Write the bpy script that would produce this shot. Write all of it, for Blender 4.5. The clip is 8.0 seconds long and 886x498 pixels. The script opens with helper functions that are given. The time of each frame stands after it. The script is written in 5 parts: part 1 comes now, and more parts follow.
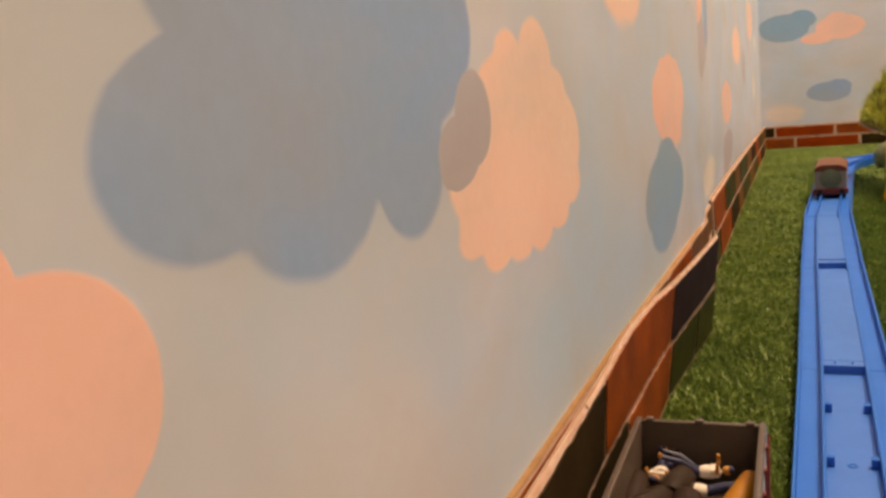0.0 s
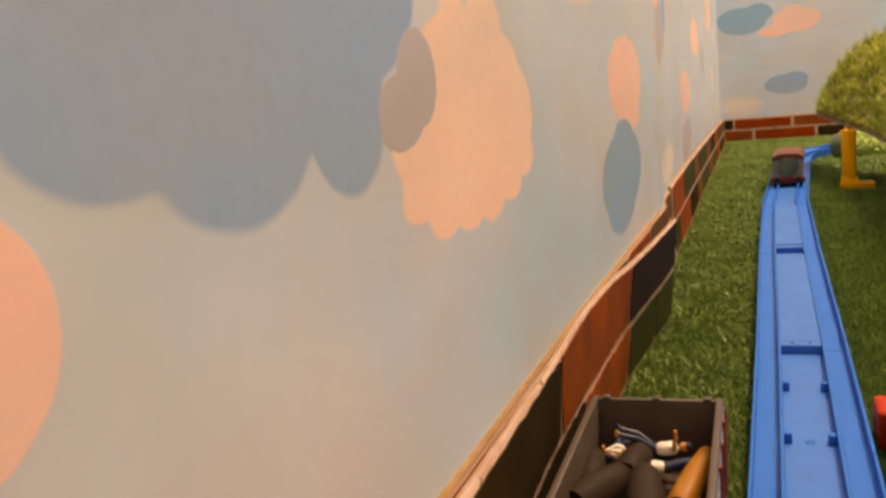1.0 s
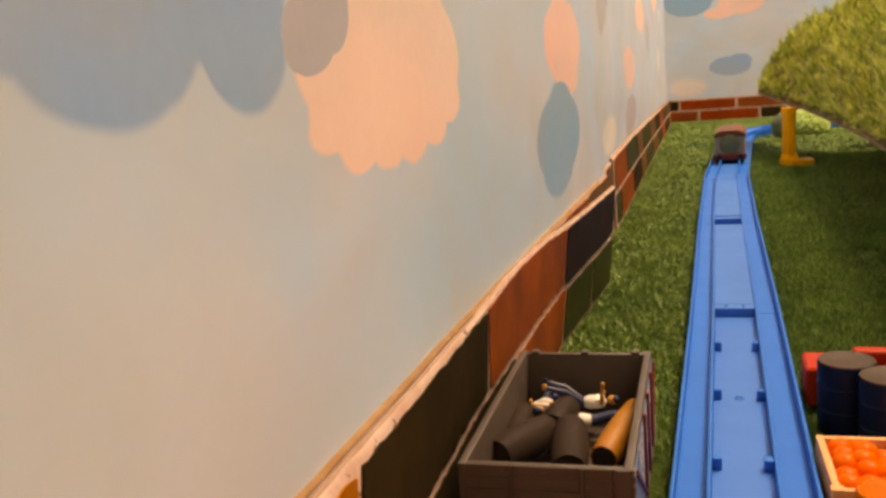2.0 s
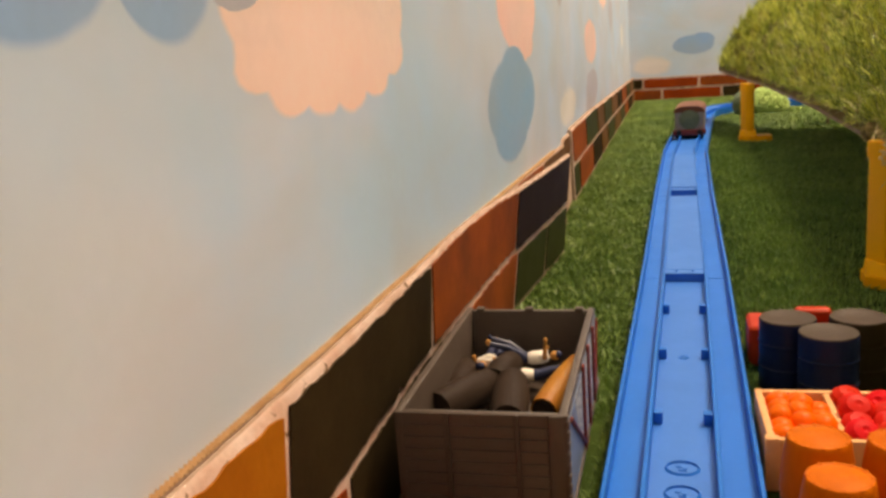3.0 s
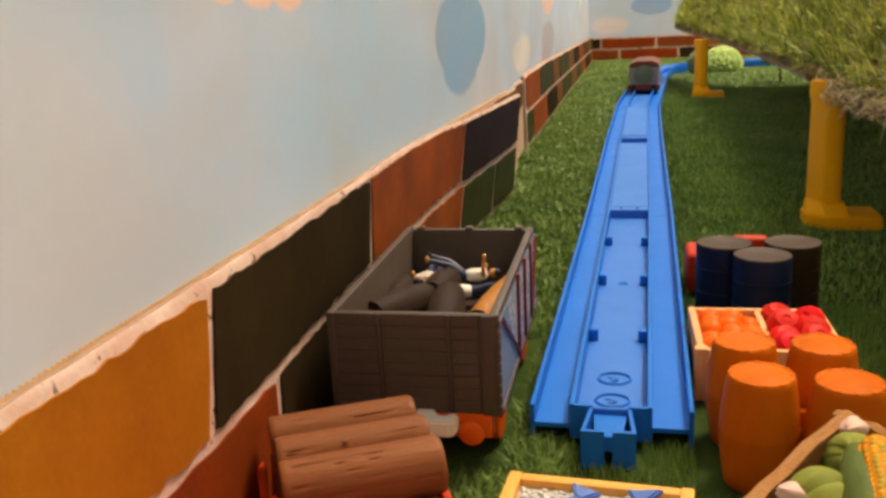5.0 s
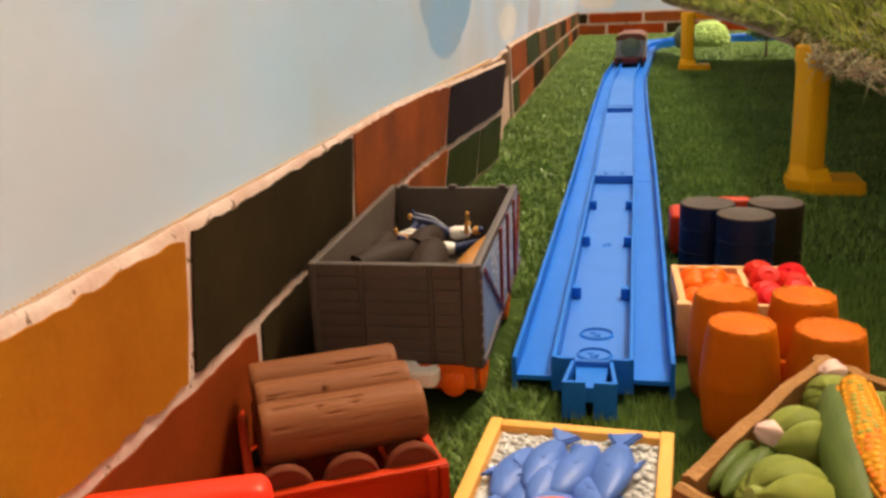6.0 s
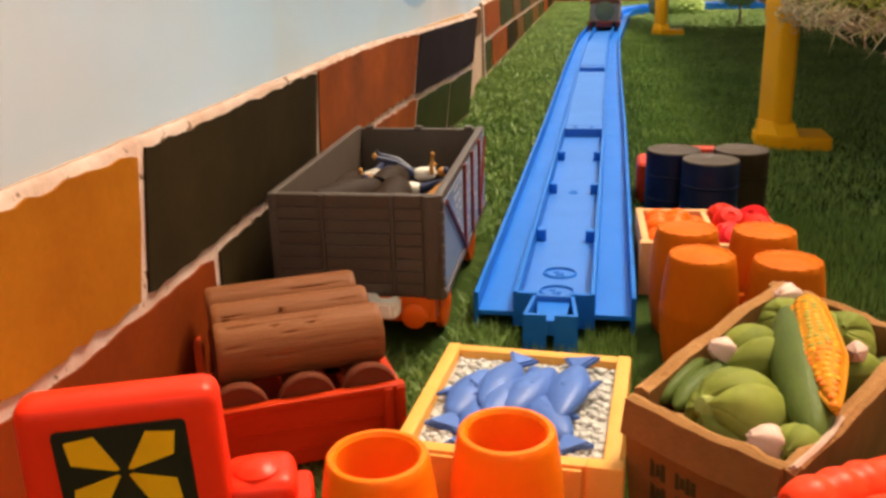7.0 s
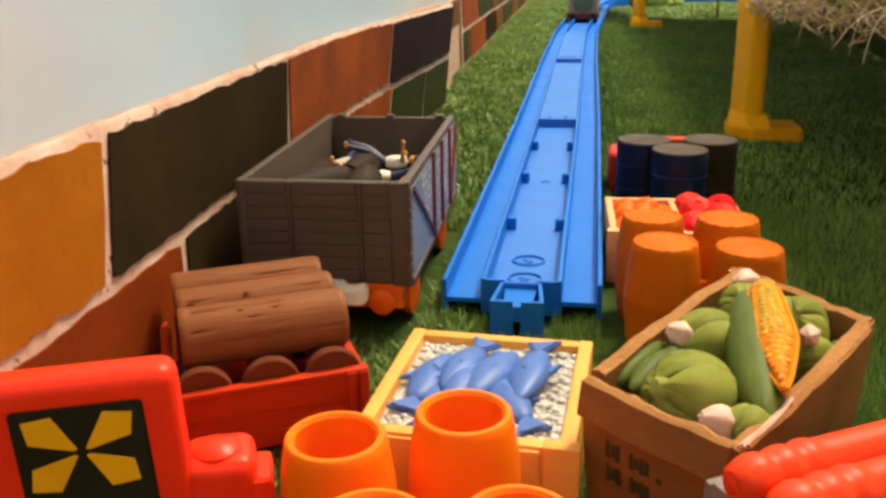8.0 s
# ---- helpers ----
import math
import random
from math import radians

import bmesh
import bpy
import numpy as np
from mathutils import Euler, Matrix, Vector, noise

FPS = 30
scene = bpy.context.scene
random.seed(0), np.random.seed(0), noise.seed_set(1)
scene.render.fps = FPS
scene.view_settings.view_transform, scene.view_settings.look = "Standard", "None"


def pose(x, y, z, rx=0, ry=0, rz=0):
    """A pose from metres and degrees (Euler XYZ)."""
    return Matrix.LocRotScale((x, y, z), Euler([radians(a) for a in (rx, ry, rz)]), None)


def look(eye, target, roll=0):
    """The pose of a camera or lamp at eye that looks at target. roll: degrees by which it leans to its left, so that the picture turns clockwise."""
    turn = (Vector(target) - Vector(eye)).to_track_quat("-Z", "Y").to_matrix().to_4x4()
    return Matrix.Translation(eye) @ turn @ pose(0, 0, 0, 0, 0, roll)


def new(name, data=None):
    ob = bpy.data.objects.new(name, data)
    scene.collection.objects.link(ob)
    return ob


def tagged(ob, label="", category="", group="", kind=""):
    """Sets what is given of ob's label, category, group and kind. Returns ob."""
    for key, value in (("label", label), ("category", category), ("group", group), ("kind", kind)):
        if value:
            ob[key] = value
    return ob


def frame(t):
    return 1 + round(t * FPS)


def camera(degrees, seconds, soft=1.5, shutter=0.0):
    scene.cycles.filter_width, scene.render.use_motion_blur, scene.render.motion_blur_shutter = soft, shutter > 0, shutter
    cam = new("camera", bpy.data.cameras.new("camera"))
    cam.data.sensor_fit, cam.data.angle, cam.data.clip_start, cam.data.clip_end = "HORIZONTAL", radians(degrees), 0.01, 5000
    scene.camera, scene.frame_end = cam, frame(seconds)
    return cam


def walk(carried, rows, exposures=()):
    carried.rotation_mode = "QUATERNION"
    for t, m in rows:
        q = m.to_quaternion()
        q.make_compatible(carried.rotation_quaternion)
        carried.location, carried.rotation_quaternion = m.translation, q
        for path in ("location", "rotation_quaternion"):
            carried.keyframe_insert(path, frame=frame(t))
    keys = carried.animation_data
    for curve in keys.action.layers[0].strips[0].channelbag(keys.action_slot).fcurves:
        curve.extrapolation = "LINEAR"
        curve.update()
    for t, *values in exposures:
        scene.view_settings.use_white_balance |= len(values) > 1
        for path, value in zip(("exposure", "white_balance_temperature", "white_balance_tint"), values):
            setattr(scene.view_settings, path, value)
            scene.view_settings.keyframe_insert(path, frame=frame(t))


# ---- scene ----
# All lengths below are in centimetres of the toy layout; U turns them into metres.
U = 0.01
cam = camera(52.7, 8.0, soft=3.0)
# seconds, eye x, y, z (cm), yaw, pitch, roll (degrees)
PATH = [
    (0.0, -1.008, -20.706, 14.41, 23.079, -10.003, -5.252),
    (0.5, -0.941, -20.489, 14.096, 22.205, -9.915, -5.378),
    (1.0, -0.893, -20.09, 13.622, 20.831, -10.321, -5.433),
    (1.5, -0.691, -19.704, 12.954, 19.19, -10.892, -5.143),
    (3.0, 0.261, -19.352, 11.632, 15.868, -12.827, -4.28),
    (3.5, 0.503, -19.358, 11.08, 14.876, -13.551, -4.042),
    (4.0, 0.718, -19.335, 10.627, 13.823, -14.254, -3.775),
    (5.5, 0.807, -19.562, 9.942, 13.133, -15.748, -2.609),
    (6.0, 0.877, -19.562, 9.545, 12.487, -16.557, -2.563),
    (6.5, 1.006, -19.652, 9.073, 11.667, -17.45, -2.154),
    (7.0, 1.148, -19.638, 8.641, 10.838, -18.425, -1.551),
    (7.5, 1.302, -19.685, 8.46, 10.387, -18.778, -1.304),
    (8.0, 1.495, -19.761, 8.579, 9.629, -18.969, -1.058),
]
EXPOSURES = [
    (0.0, -0.20, 7750, 25), (1.5, -0.04, 7900, 22), (2.8, 0.02, 7100, 17), (3.1, 0.02, 6450, 11), (3.4, 0.03, 5600, 4), (4.0, 0.05, 5700, 3),
    (4.4, 0.08, 6000, 6), (5.5, 0.18, 6350, 13), (6.5, 0.33, 6150, 9), (7.0, 0.41, 6180, 10), (8.0, 0.46, 6050, 6),
]
walk(cam, [(t, pose(x * U, y * U, z * U, 90 + pitch, 0, yaw) @ pose(0, 0, 0, 0, 0, roll)) for t, x, y, z, yaw, pitch, roll in PATH], EXPOSURES)

# ---- light: one warm ceiling lamp in a closed white room, and an added soft fill light behind the camera ----
world = bpy.data.worlds.new("room_air")
scene.world = world
world.use_nodes = True
world.node_tree.nodes["Background"].inputs[0].default_value = (1.0, 0.93, 0.85, 1)
world.node_tree.nodes["Background"].inputs[1].default_value = 0.05


def area_lamp(name, eye, target, size, power, colour):
    data = bpy.data.lights.new(name, "AREA")
    data.shape, data.size, data.energy, data.color = "DISK", size * U, power, colour
    ob = new(name, data)
    ob.matrix_world = look([v * U for v in eye], [v * U for v in target])
    return ob


area_lamp("ceiling_lamp", (74, 102, 226), (58, 84, 0), 64, 91, (1.0, 0.77, 0.52))
# added fill with no source seen
area_lamp("fill_light", (60, -168, 142), (40, 0, 60), 90, 3.4, (1.0, 0.84, 0.62))


# ---- materials ----
def node(tree, kind, **values):
    n = tree.nodes.new(kind)
    for key, value in values.items():
        n.inputs[key.replace("_", " ")].default_value = value
    return n


def material(name, colour, rough=0.4, vary=0.12, big=40.0, fine=900.0, bump=0.05, tint=None, stretch=(1, 1, 1), island=0.0, each=0.0, spec=0.4, subsurface=0.0):
    """A surface with slow and fine variation. vary: how far the colour moves; tint: the colour it moves to."""
    m = bpy.data.materials.new(name)
    m.use_nodes = True
    t = m.node_tree
    b = t.nodes["Principled BSDF"]
    where = t.nodes.new("ShaderNodeTexCoord")
    mapping = node(t, "ShaderNodeMapping", Scale=stretch)
    t.links.new(where.outputs["Object"], mapping.inputs["Vector"])
    slow = node(t, "ShaderNodeTexNoise", Scale=big, Detail=4.0, Roughness=0.6)
    quick = node(t, "ShaderNodeTexNoise", Scale=fine, Detail=3.0, Roughness=0.6)
    for n in (slow, quick):
        t.links.new(mapping.outputs["Vector"], n.inputs["Vector"])
    ramp = node(t, "ShaderNodeMapRange")
    ramp.inputs["From Min"].default_value, ramp.inputs["From Max"].default_value = 0.3, 0.7
    t.links.new(slow.outputs["Fac"], ramp.inputs["Value"])
    mix = t.nodes.new("ShaderNodeMix")
    mix.data_type = "RGBA"
    far = tint or tuple(c * (1 - vary) for c in colour)
    mix.inputs["A"].default_value, mix.inputs["B"].default_value = (*colour, 1), (*far, 1)
    t.links.new(ramp.outputs["Result"], mix.inputs["Factor"])
    out = mix.outputs["Result"]
    grain = node(t, "ShaderNodeHueSaturation")
    level = node(t, "ShaderNodeMapRange")
    level.inputs["To Min"].default_value, level.inputs["To Max"].default_value = 1 - vary, 1 + vary
    t.links.new(quick.outputs["Fac"], level.inputs["Value"])
    t.links.new(level.outputs["Result"], grain.inputs["Value"])
    t.links.new(out, grain.inputs["Color"])
    out = grain.outputs["Color"]
    for amount, kind, socket in ((island, "ShaderNodeNewGeometry", "Random Per Island"), (each, "ShaderNodeObjectInfo", "Random")):
        if amount:
            source = t.nodes.new(kind)
            hue = t.nodes.new("ShaderNodeHueSaturation")
            val, shift = node(t, "ShaderNodeMapRange"), node(t, "ShaderNodeMapRange")
            val.inputs["To Min"].default_value, val.inputs["To Max"].default_value = 1 - amount, 1 + amount
            shift.inputs["To Min"].default_value, shift.inputs["To Max"].default_value = 0.5 + 0.04 * amount, 0.5 - 0.04 * amount
            t.links.new(source.outputs[socket], val.inputs["Value"])
            t.links.new(source.outputs[socket], shift.inputs["Value"])
            t.links.new(val.outputs["Result"], hue.inputs["Value"])
            t.links.new(shift.outputs["Result"], hue.inputs["Hue"])
            t.links.new(out, hue.inputs["Color"])
            out = hue.outputs["Color"]
    t.links.new(out, b.inputs["Base Color"])
    r = node(t, "ShaderNodeMapRange")
    r.inputs["To Min"].default_value, r.inputs["To Max"].default_value = max(rough - 0.08, 0.02), min(rough + 0.08, 1)
    t.links.new(slow.outputs["Fac"], r.inputs["Value"])
    t.links.new(r.outputs["Result"], b.inputs["Roughness"])
    if bump:
        rise = node(t, "ShaderNodeBump", Strength=min(bump * 4, 1.0), Distance=bump * U)
        t.links.new(quick.outputs["Fac"], rise.inputs["Height"])
        t.links.new(rise.outputs["Normal"], b.inputs["Normal"])
    b.inputs["Specular IOR Level"].default_value = spec * 0.6
    b.inputs["Subsurface Weight"].default_value = subsurface
    b.inputs["Subsurface Radius"].default_value = (0.004, 0.002, 0.001)
    return m


WALL_COOL, WALL_WARM = (0.53, 0.70, 0.905), (0.688, 0.712, 0.812)
WALL = material("sky_paint", WALL_COOL, 0.38, 0.02, big=10.0, fine=260.0, bump=0.02, tint=WALL_WARM, spec=0.3)
CLOUD_BLUE = material("cloud_blue_paint", (0.30, 0.485, 0.775), 0.4, 0.05, big=9.0, fine=300.0, bump=0.015, tint=(0.37, 0.495, 0.765))
CLOUD_MAUVE = material("cloud_mauve_paint", (0.54, 0.54, 0.65), 0.4, 0.05, big=14.0, fine=300.0, bump=0.015)
CLOUD_PEACH = material("cloud_peach_paint", (1.0, 0.78, 0.72), 0.42, 0.05, big=18.0, fine=320.0, bump=0.02, tint=(1.0, 0.72, 0.65))
CLOUD_TEAL = material("cloud_teal_paint", (0.28, 0.49, 0.72), 0.4, 0.06, big=12.0, fine=300.0, bump=0.015, tint=(0.34, 0.50, 0.72))
CLOUD_CORAL = material("cloud_coral_paint", (1.0, 0.71, 0.66), 0.42, 0.05, big=18.0, fine=320.0, bump=0.02, tint=(1.0, 0.65, 0.60))
CLOUD_PALE = material("pale_blush_paint", (0.645, 0.70, 0.80), 0.4, 0.03, big=14.0, fine=300.0, bump=0.015, tint=(0.63, 0.70, 0.80))
CLOUD_WARM = material("warm_haze_paint", (0.80, 0.76, 0.78), 0.4, 0.03, big=14.0, fine=300.0, bump=0.015)
CLOUD_AIR = material("clear_sky_paint", (0.51, 0.68, 0.87), 0.4, 0.03, big=10.0, fine=300.0, bump=0.015, tint=(0.55, 0.69, 0.84))
WALL_GLEAM = material("white_gleam_paint", (0.88, 0.86, 0.86), 0.35, 0.03, big=14.0, fine=300.0, bump=0.015)
for paint in (CLOUD_BLUE, CLOUD_TEAL, CLOUD_MAUVE, CLOUD_PEACH, CLOUD_CORAL, CLOUD_PALE, CLOUD_WARM, CLOUD_AIR, WALL_GLEAM):
    # at its brushed edge the paint thins out to the wall's own colour
    tree = paint.node_tree
    bsdf = tree.nodes["Principled BSDF"]
    own = bsdf.inputs["Base Color"].links[0].from_socket
    where, edge, wall_mix, thin = (tree.nodes.new(k) for k in ("ShaderNodeTexCoord", "ShaderNodeAttribute", "ShaderNodeMix", "ShaderNodeMix"))
    patch, spread = node(tree, "ShaderNodeTexNoise", Scale=10.0, Detail=4.0, Roughness=0.6), node(tree, "ShaderNodeMapRange")
    spread.inputs["From Min"].default_value, spread.inputs["From Max"].default_value = 0.3, 0.7
    edge.attribute_name = "feather"
    wall_mix.data_type = thin.data_type = "RGBA"
    wall_mix.inputs["A"].default_value, wall_mix.inputs["B"].default_value = (*WALL_COOL, 1), (*WALL_WARM, 1)
    tree.links.new(where.outputs["Object"], patch.inputs["Vector"])
    tree.links.new(patch.outputs["Fac"], spread.inputs["Value"])
    tree.links.new(spread.outputs["Result"], wall_mix.inputs["Factor"])
    ease = tree.nodes.new("ShaderNodeMapRange")
    ease.interpolation_type = "SMOOTHSTEP"
    tree.links.new(edge.outputs["Fac"], ease.inputs["Value"])
    tree.links.new(ease.outputs["Result"], thin.inputs["Factor"])
    tree.links.new(wall_mix.outputs["Result"], thin.inputs["A"])
    tree.links.new(own, thin.inputs["B"])
    tree.links.new(thin.outputs["Result"], bsdf.inputs["Base Color"])


def brushed(m, amount, stretch):
    """Soft broad brush strokes over the whole paint, lighter and greyer by turns."""
    tree = m.node_tree
    bsdf = tree.nodes["Principled BSDF"]
    own = bsdf.inputs["Base Color"].links[0].from_socket
    where, mapping, tone = tree.nodes.new("ShaderNodeTexCoord"), node(tree, "ShaderNodeMapping", Scale=stretch), tree.nodes.new("ShaderNodeHueSaturation")
    stroke = node(tree, "ShaderNodeTexNoise", Scale=1.0, Detail=3.0, Roughness=0.5, Distortion=0.6)
    value, grey = tree.nodes.new("ShaderNodeMapRange"), tree.nodes.new("ShaderNodeMapRange")
    for n, low, high in ((value, 1 - amount, 1 + 0.6 * amount), (grey, 0.8, 1.2)):
        n.inputs["From Min"].default_value, n.inputs["From Max"].default_value = 0.32, 0.68
        n.inputs["To Min"].default_value, n.inputs["To Max"].default_value = low, high
        tree.links.new(stroke.outputs["Fac"], n.inputs["Value"])
    tree.links.new(where.outputs["Object"], mapping.inputs["Vector"])
    tree.links.new(mapping.outputs["Vector"], stroke.inputs["Vector"])
    tree.links.new(value.outputs["Result"], tone.inputs["Value"])
    tree.links.new(grey.outputs["Result"], tone.inputs["Saturation"])
    tree.links.new(own, tone.inputs["Color"])
    tree.links.new(tone.outputs["Color"], bsdf.inputs["Base Color"])


for paint in (WALL, CLOUD_BLUE, CLOUD_TEAL, CLOUD_MAUVE, CLOUD_PEACH, CLOUD_CORAL, CLOUD_PALE, CLOUD_WARM, CLOUD_AIR, WALL_GLEAM):
    brushed(paint, 0.13, (10, 11, 20))
PLASTER = material("room_plaster", (0.74, 0.70, 0.64), 0.8, 0.05, big=5.0, fine=200.0, bump=0.02)
TURF = material("turf_backing", (0.028, 0.055, 0.013), 0.9, 0.35, big=60.0, fine=1500.0, bump=0.2, tint=(0.065, 0.105, 0.022), spec=0.05)
BLADE = material("turf_blade", (0.132, 0.240, 0.050), 0.42, 0.2, big=18.0, fine=600.0, bump=0, tint=(0.25, 0.375, 0.085), island=0.4, spec=0.7)
HILL_BLADE = material("hill_blade", (0.52, 0.56, 0.10), 0.45, 0.2, big=30.0, fine=600.0, bump=0, tint=(0.27, 0.37, 0.045), island=0.85, spec=0.3)
DRY_GLINT_BLADE = material("dry_glint_strand", (0.86, 0.78, 0.50), 0.5, 0.2, big=60.0, fine=600.0, bump=0, tint=(0.48, 0.42, 0.17), island=0.4)
ROOT = material("tan_root", (0.66, 0.52, 0.30), 0.7, 0.25, big=120.0, fine=700.0, bump=0, tint=(0.48, 0.37, 0.20), island=0.5, spec=0.15)
HILL_SOIL = material("hill_mat", (0.20, 0.16, 0.06), 0.9, 0.4, big=80.0, fine=1200.0, bump=0.2, tint=(0.14, 0.09, 0.04), spec=0.05)
HILL_BOARD = material("hill_board", (0.34, 0.23, 0.15), 0.8, 0.2, big=50.0, fine=900.0, bump=0.05)
CARD = material("pale_card_edge", (0.42, 0.31, 0.24), 0.7, 0.1, big=120.0, fine=600.0, bump=0.03, tint=(0.32, 0.20, 0.13), spec=0.15)
MORTAR = material("pale_mortar_paint", (0.70, 0.55, 0.48), 0.7, 0.16, big=110.0, fine=900.0, bump=0.08, tint=(0.55, 0.36, 0.28), spec=0.15)

FLUTE = material("golden_card_core", (0.80, 0.55, 0.31), 0.7, 0.15, big=160.0, fine=900.0, bump=0.05, tint=(0.64, 0.40, 0.20), spec=0.15)
TAN_CARD = material("tan_card_face", (0.62, 0.45, 0.36), 0.75, 0.12, big=160.0, fine=900.0, bump=0.05, tint=(0.52, 0.34, 0.25), spec=0.15)


def flecks(m, colour, scale, level):
    """Scattered dark chips where the paint has flaked off."""
    tree = m.node_tree
    bsdf = tree.nodes["Principled BSDF"]
    own = bsdf.inputs["Base Color"].links[0].from_socket
    where, mix, step = (tree.nodes.new(k) for k in ("ShaderNodeTexCoord", "ShaderNodeMix", "ShaderNodeMapRange"))
    chip = node(tree, "ShaderNodeTexNoise", Scale=scale, Detail=5.0, Roughness=0.65)
    step.inputs["From Min"].default_value, step.inputs["From Max"].default_value = level, level + 0.03
    mix.data_type = "RGBA"
    mix.inputs["B"].default_value = (*colour, 1)
    tree.links.new(where.outputs["Object"], chip.inputs["Vector"])
    tree.links.new(chip.outputs["Fac"], step.inputs["Value"])
    tree.links.new(step.outputs["Result"], mix.inputs["Factor"])
    tree.links.new(own, mix.inputs["A"])
    tree.links.new(mix.outputs["Result"], bsdf.inputs["Base Color"])


flecks(CARD, (0.30, 0.19, 0.13), 170.0, 0.70)
flecks(MORTAR, (0.20, 0.12, 0.075), 210.0, 0.615)
BRICK_OCHRE = material("brick_ochre_paint", (0.42, 0.150, 0.007), 0.6, 0.12, big=40.0, fine=700.0, bump=0.04, tint=(0.33, 0.105, 0.006), spec=0.1)
BRICK_RUST = material("brick_rust_paint", (0.34, 0.075, 0.008), 0.6, 0.15, big=40.0, fine=700.0, bump=0.04, tint=(0.17, 0.045, 0.015), spec=0.15)
BRICK_RED = material("brick_red_paint", (0.33, 0.050, 0.005), 0.6, 0.15, big=40.0, fine=700.0, bump=0.04, tint=(0.24, 0.036, 0.006), spec=0.1)
BRICK_DEEP = material("brick_deep_red_paint", (0.24, 0.042, 0.005), 0.6, 0.15, big=40.0, fine=700.0, bump=0.04, tint=(0.17, 0.030, 0.006), spec=0.1)
BRICK_BLACK = material("brick_black_paint", (0.038, 0.025, 0.009), 0.7, 0.2, big=40.0, fine=700.0, bump=0.04, tint=(0.021, 0.014, 0.006), spec=0.1)
BRICK_PLUM = material("brick_plum_paint", (0.036, 0.022, 0.022), 0.7, 0.2, big=40.0, fine=700.0, bump=0.04, spec=0.12)
BRICK_GREEN = material("brick_green_paint", (0.050, 0.058, 0.018), 0.5, 0.2, big=40.0, fine=700.0, bump=0.04, spec=0.12)
BRICK_BROWN = material("brick_brown_paint", (0.17, 0.075, 0.022), 0.5, 0.2, big=40.0, fine=700.0, bump=0.04, spec=0.15)
BLUE = material("blue_track_plastic", (0.012, 0.152, 0.63), 0.40, 0.06, big=50.0, fine=1200.0, bump=0.008, spec=0.35)
BLUE_DECK = material("pale_blue_deck_plastic", (0.030, 0.168, 0.62), 0.42, 0.07, big=60.0, fine=1200.0, bump=0.012, spec=0.6)
GREY = material("wagon_grey_plastic", (0.092, 0.068, 0.053), 0.46, 0.15, big=60.0, fine=1200.0, bump=0.03, spec=0.7)
SLATE = material("wagon_side_paint", (0.16, 0.21, 0.30), 0.45, 0.15, big=60.0, fine=1200.0, bump=0.02)
RIB_RED = material("wagon_rib_paint", (0.20, 0.035, 0.030), 0.45, 0.15, big=60.0, fine=1200.0, bump=0.02)
ORANGE = material("orange_plastic", (0.82, 0.12, 0.004), 0.38, 0.06, big=60.0, fine=900.0, bump=0.01)
CUP_ORANGE = material("bright_orange_plastic", (0.97, 0.185, 0.001), 0.34, 0.05, big=60.0, fine=900.0, bump=0.01, subsurface=0.15, spec=0.25)
BARREL = material("barrel_orange_plastic", (0.60, 0.140, 0.002), 0.45, 0.1, big=70.0, fine=900.0, bump=0.025, stretch=(1, 1, 0.3), tint=(0.49, 0.105, 0.002), spec=0.08)
CREAM = material("cream_crate_plastic", (0.76, 0.41, 0.095), 0.45, 0.08, big=70.0, fine=900.0, bump=0.02, tint=(0.78, 0.36, 0.07), spec=0.25)
KERNEL_GREEN = material("unripe_corn_kernel", (0.42, 0.33, 0.03), 0.4, 0.12, big=110.0, fine=900.0, bump=0.02, tint=(0.30, 0.27, 0.03), each=0.2, spec=0.25)
PALE = material("pale_crate_plastic", (0.74, 0.39, 0.16), 0.5, 0.08, big=70.0, fine=900.0, bump=0.02)
PEBBLE = material("white_pebble", (0.62, 0.60, 0.56), 0.7, 0.15, big=200.0, fine=1500.0, bump=0.05, island=0.15)
FISH = material("blue_fish_plastic", (0.080, 0.165, 0.50), 0.42, 0.12, big=90.0, fine=1000.0, bump=0.02, spec=0.45)
RED = material("red_plastic", (0.95, 0.034, 0.006), 0.36, 0.05, big=60.0, fine=900.0, bump=0.01, subsurface=0.1, spec=0.35)
TRUCK_RED = material("truck_red_plastic", (0.48, 0.033, 0.003), 0.42, 0.1, big=60.0, fine=900.0, bump=0.015, spec=0.25)
BLACK = material("black_panel", (0.022, 0.018, 0.012), 0.4, 0.15, big=60.0, fine=900.0, bump=0.01)
AMBER = material("amber_paint", (0.93, 0.45, 0.001), 0.45, 0.06, big=60.0, fine=900.0, bump=0.01)
LOG = material("brown_log_plastic", (0.225, 0.082, 0.028), 0.5, 0.10, big=45.0, fine=620.0, bump=0.07, stretch=(0.16, 1.6, 1.6), tint=(0.17, 0.058, 0.020), spec=0.2)
LOG_END = material("log_end_plastic", (0.15, 0.040, 0.018), 0.45, 0.1, big=60.0, fine=900.0, bump=0.02, spec=0.2)
HOOK = material("pale_hook_plastic", (0.96, 0.88, 0.80), 0.5, 0.06, big=60.0, fine=900.0, bump=0.01)
NAVY = material("navy_drum_paint", (0.006, 0.012, 0.042), 0.4, 0.15, big=70.0, fine=900.0, bump=0.02, spec=0.2)
DRUM_TOP = material("drum_lid", (0.058, 0.036, 0.020), 0.55, 0.2, big=70.0, fine=900.0, bump=0.03)
DRUM_BLACK = material("dark_drum_paint", (0.024, 0.017, 0.006), 0.5, 0.15, big=70.0, fine=900.0, bump=0.02, spec=0.12)
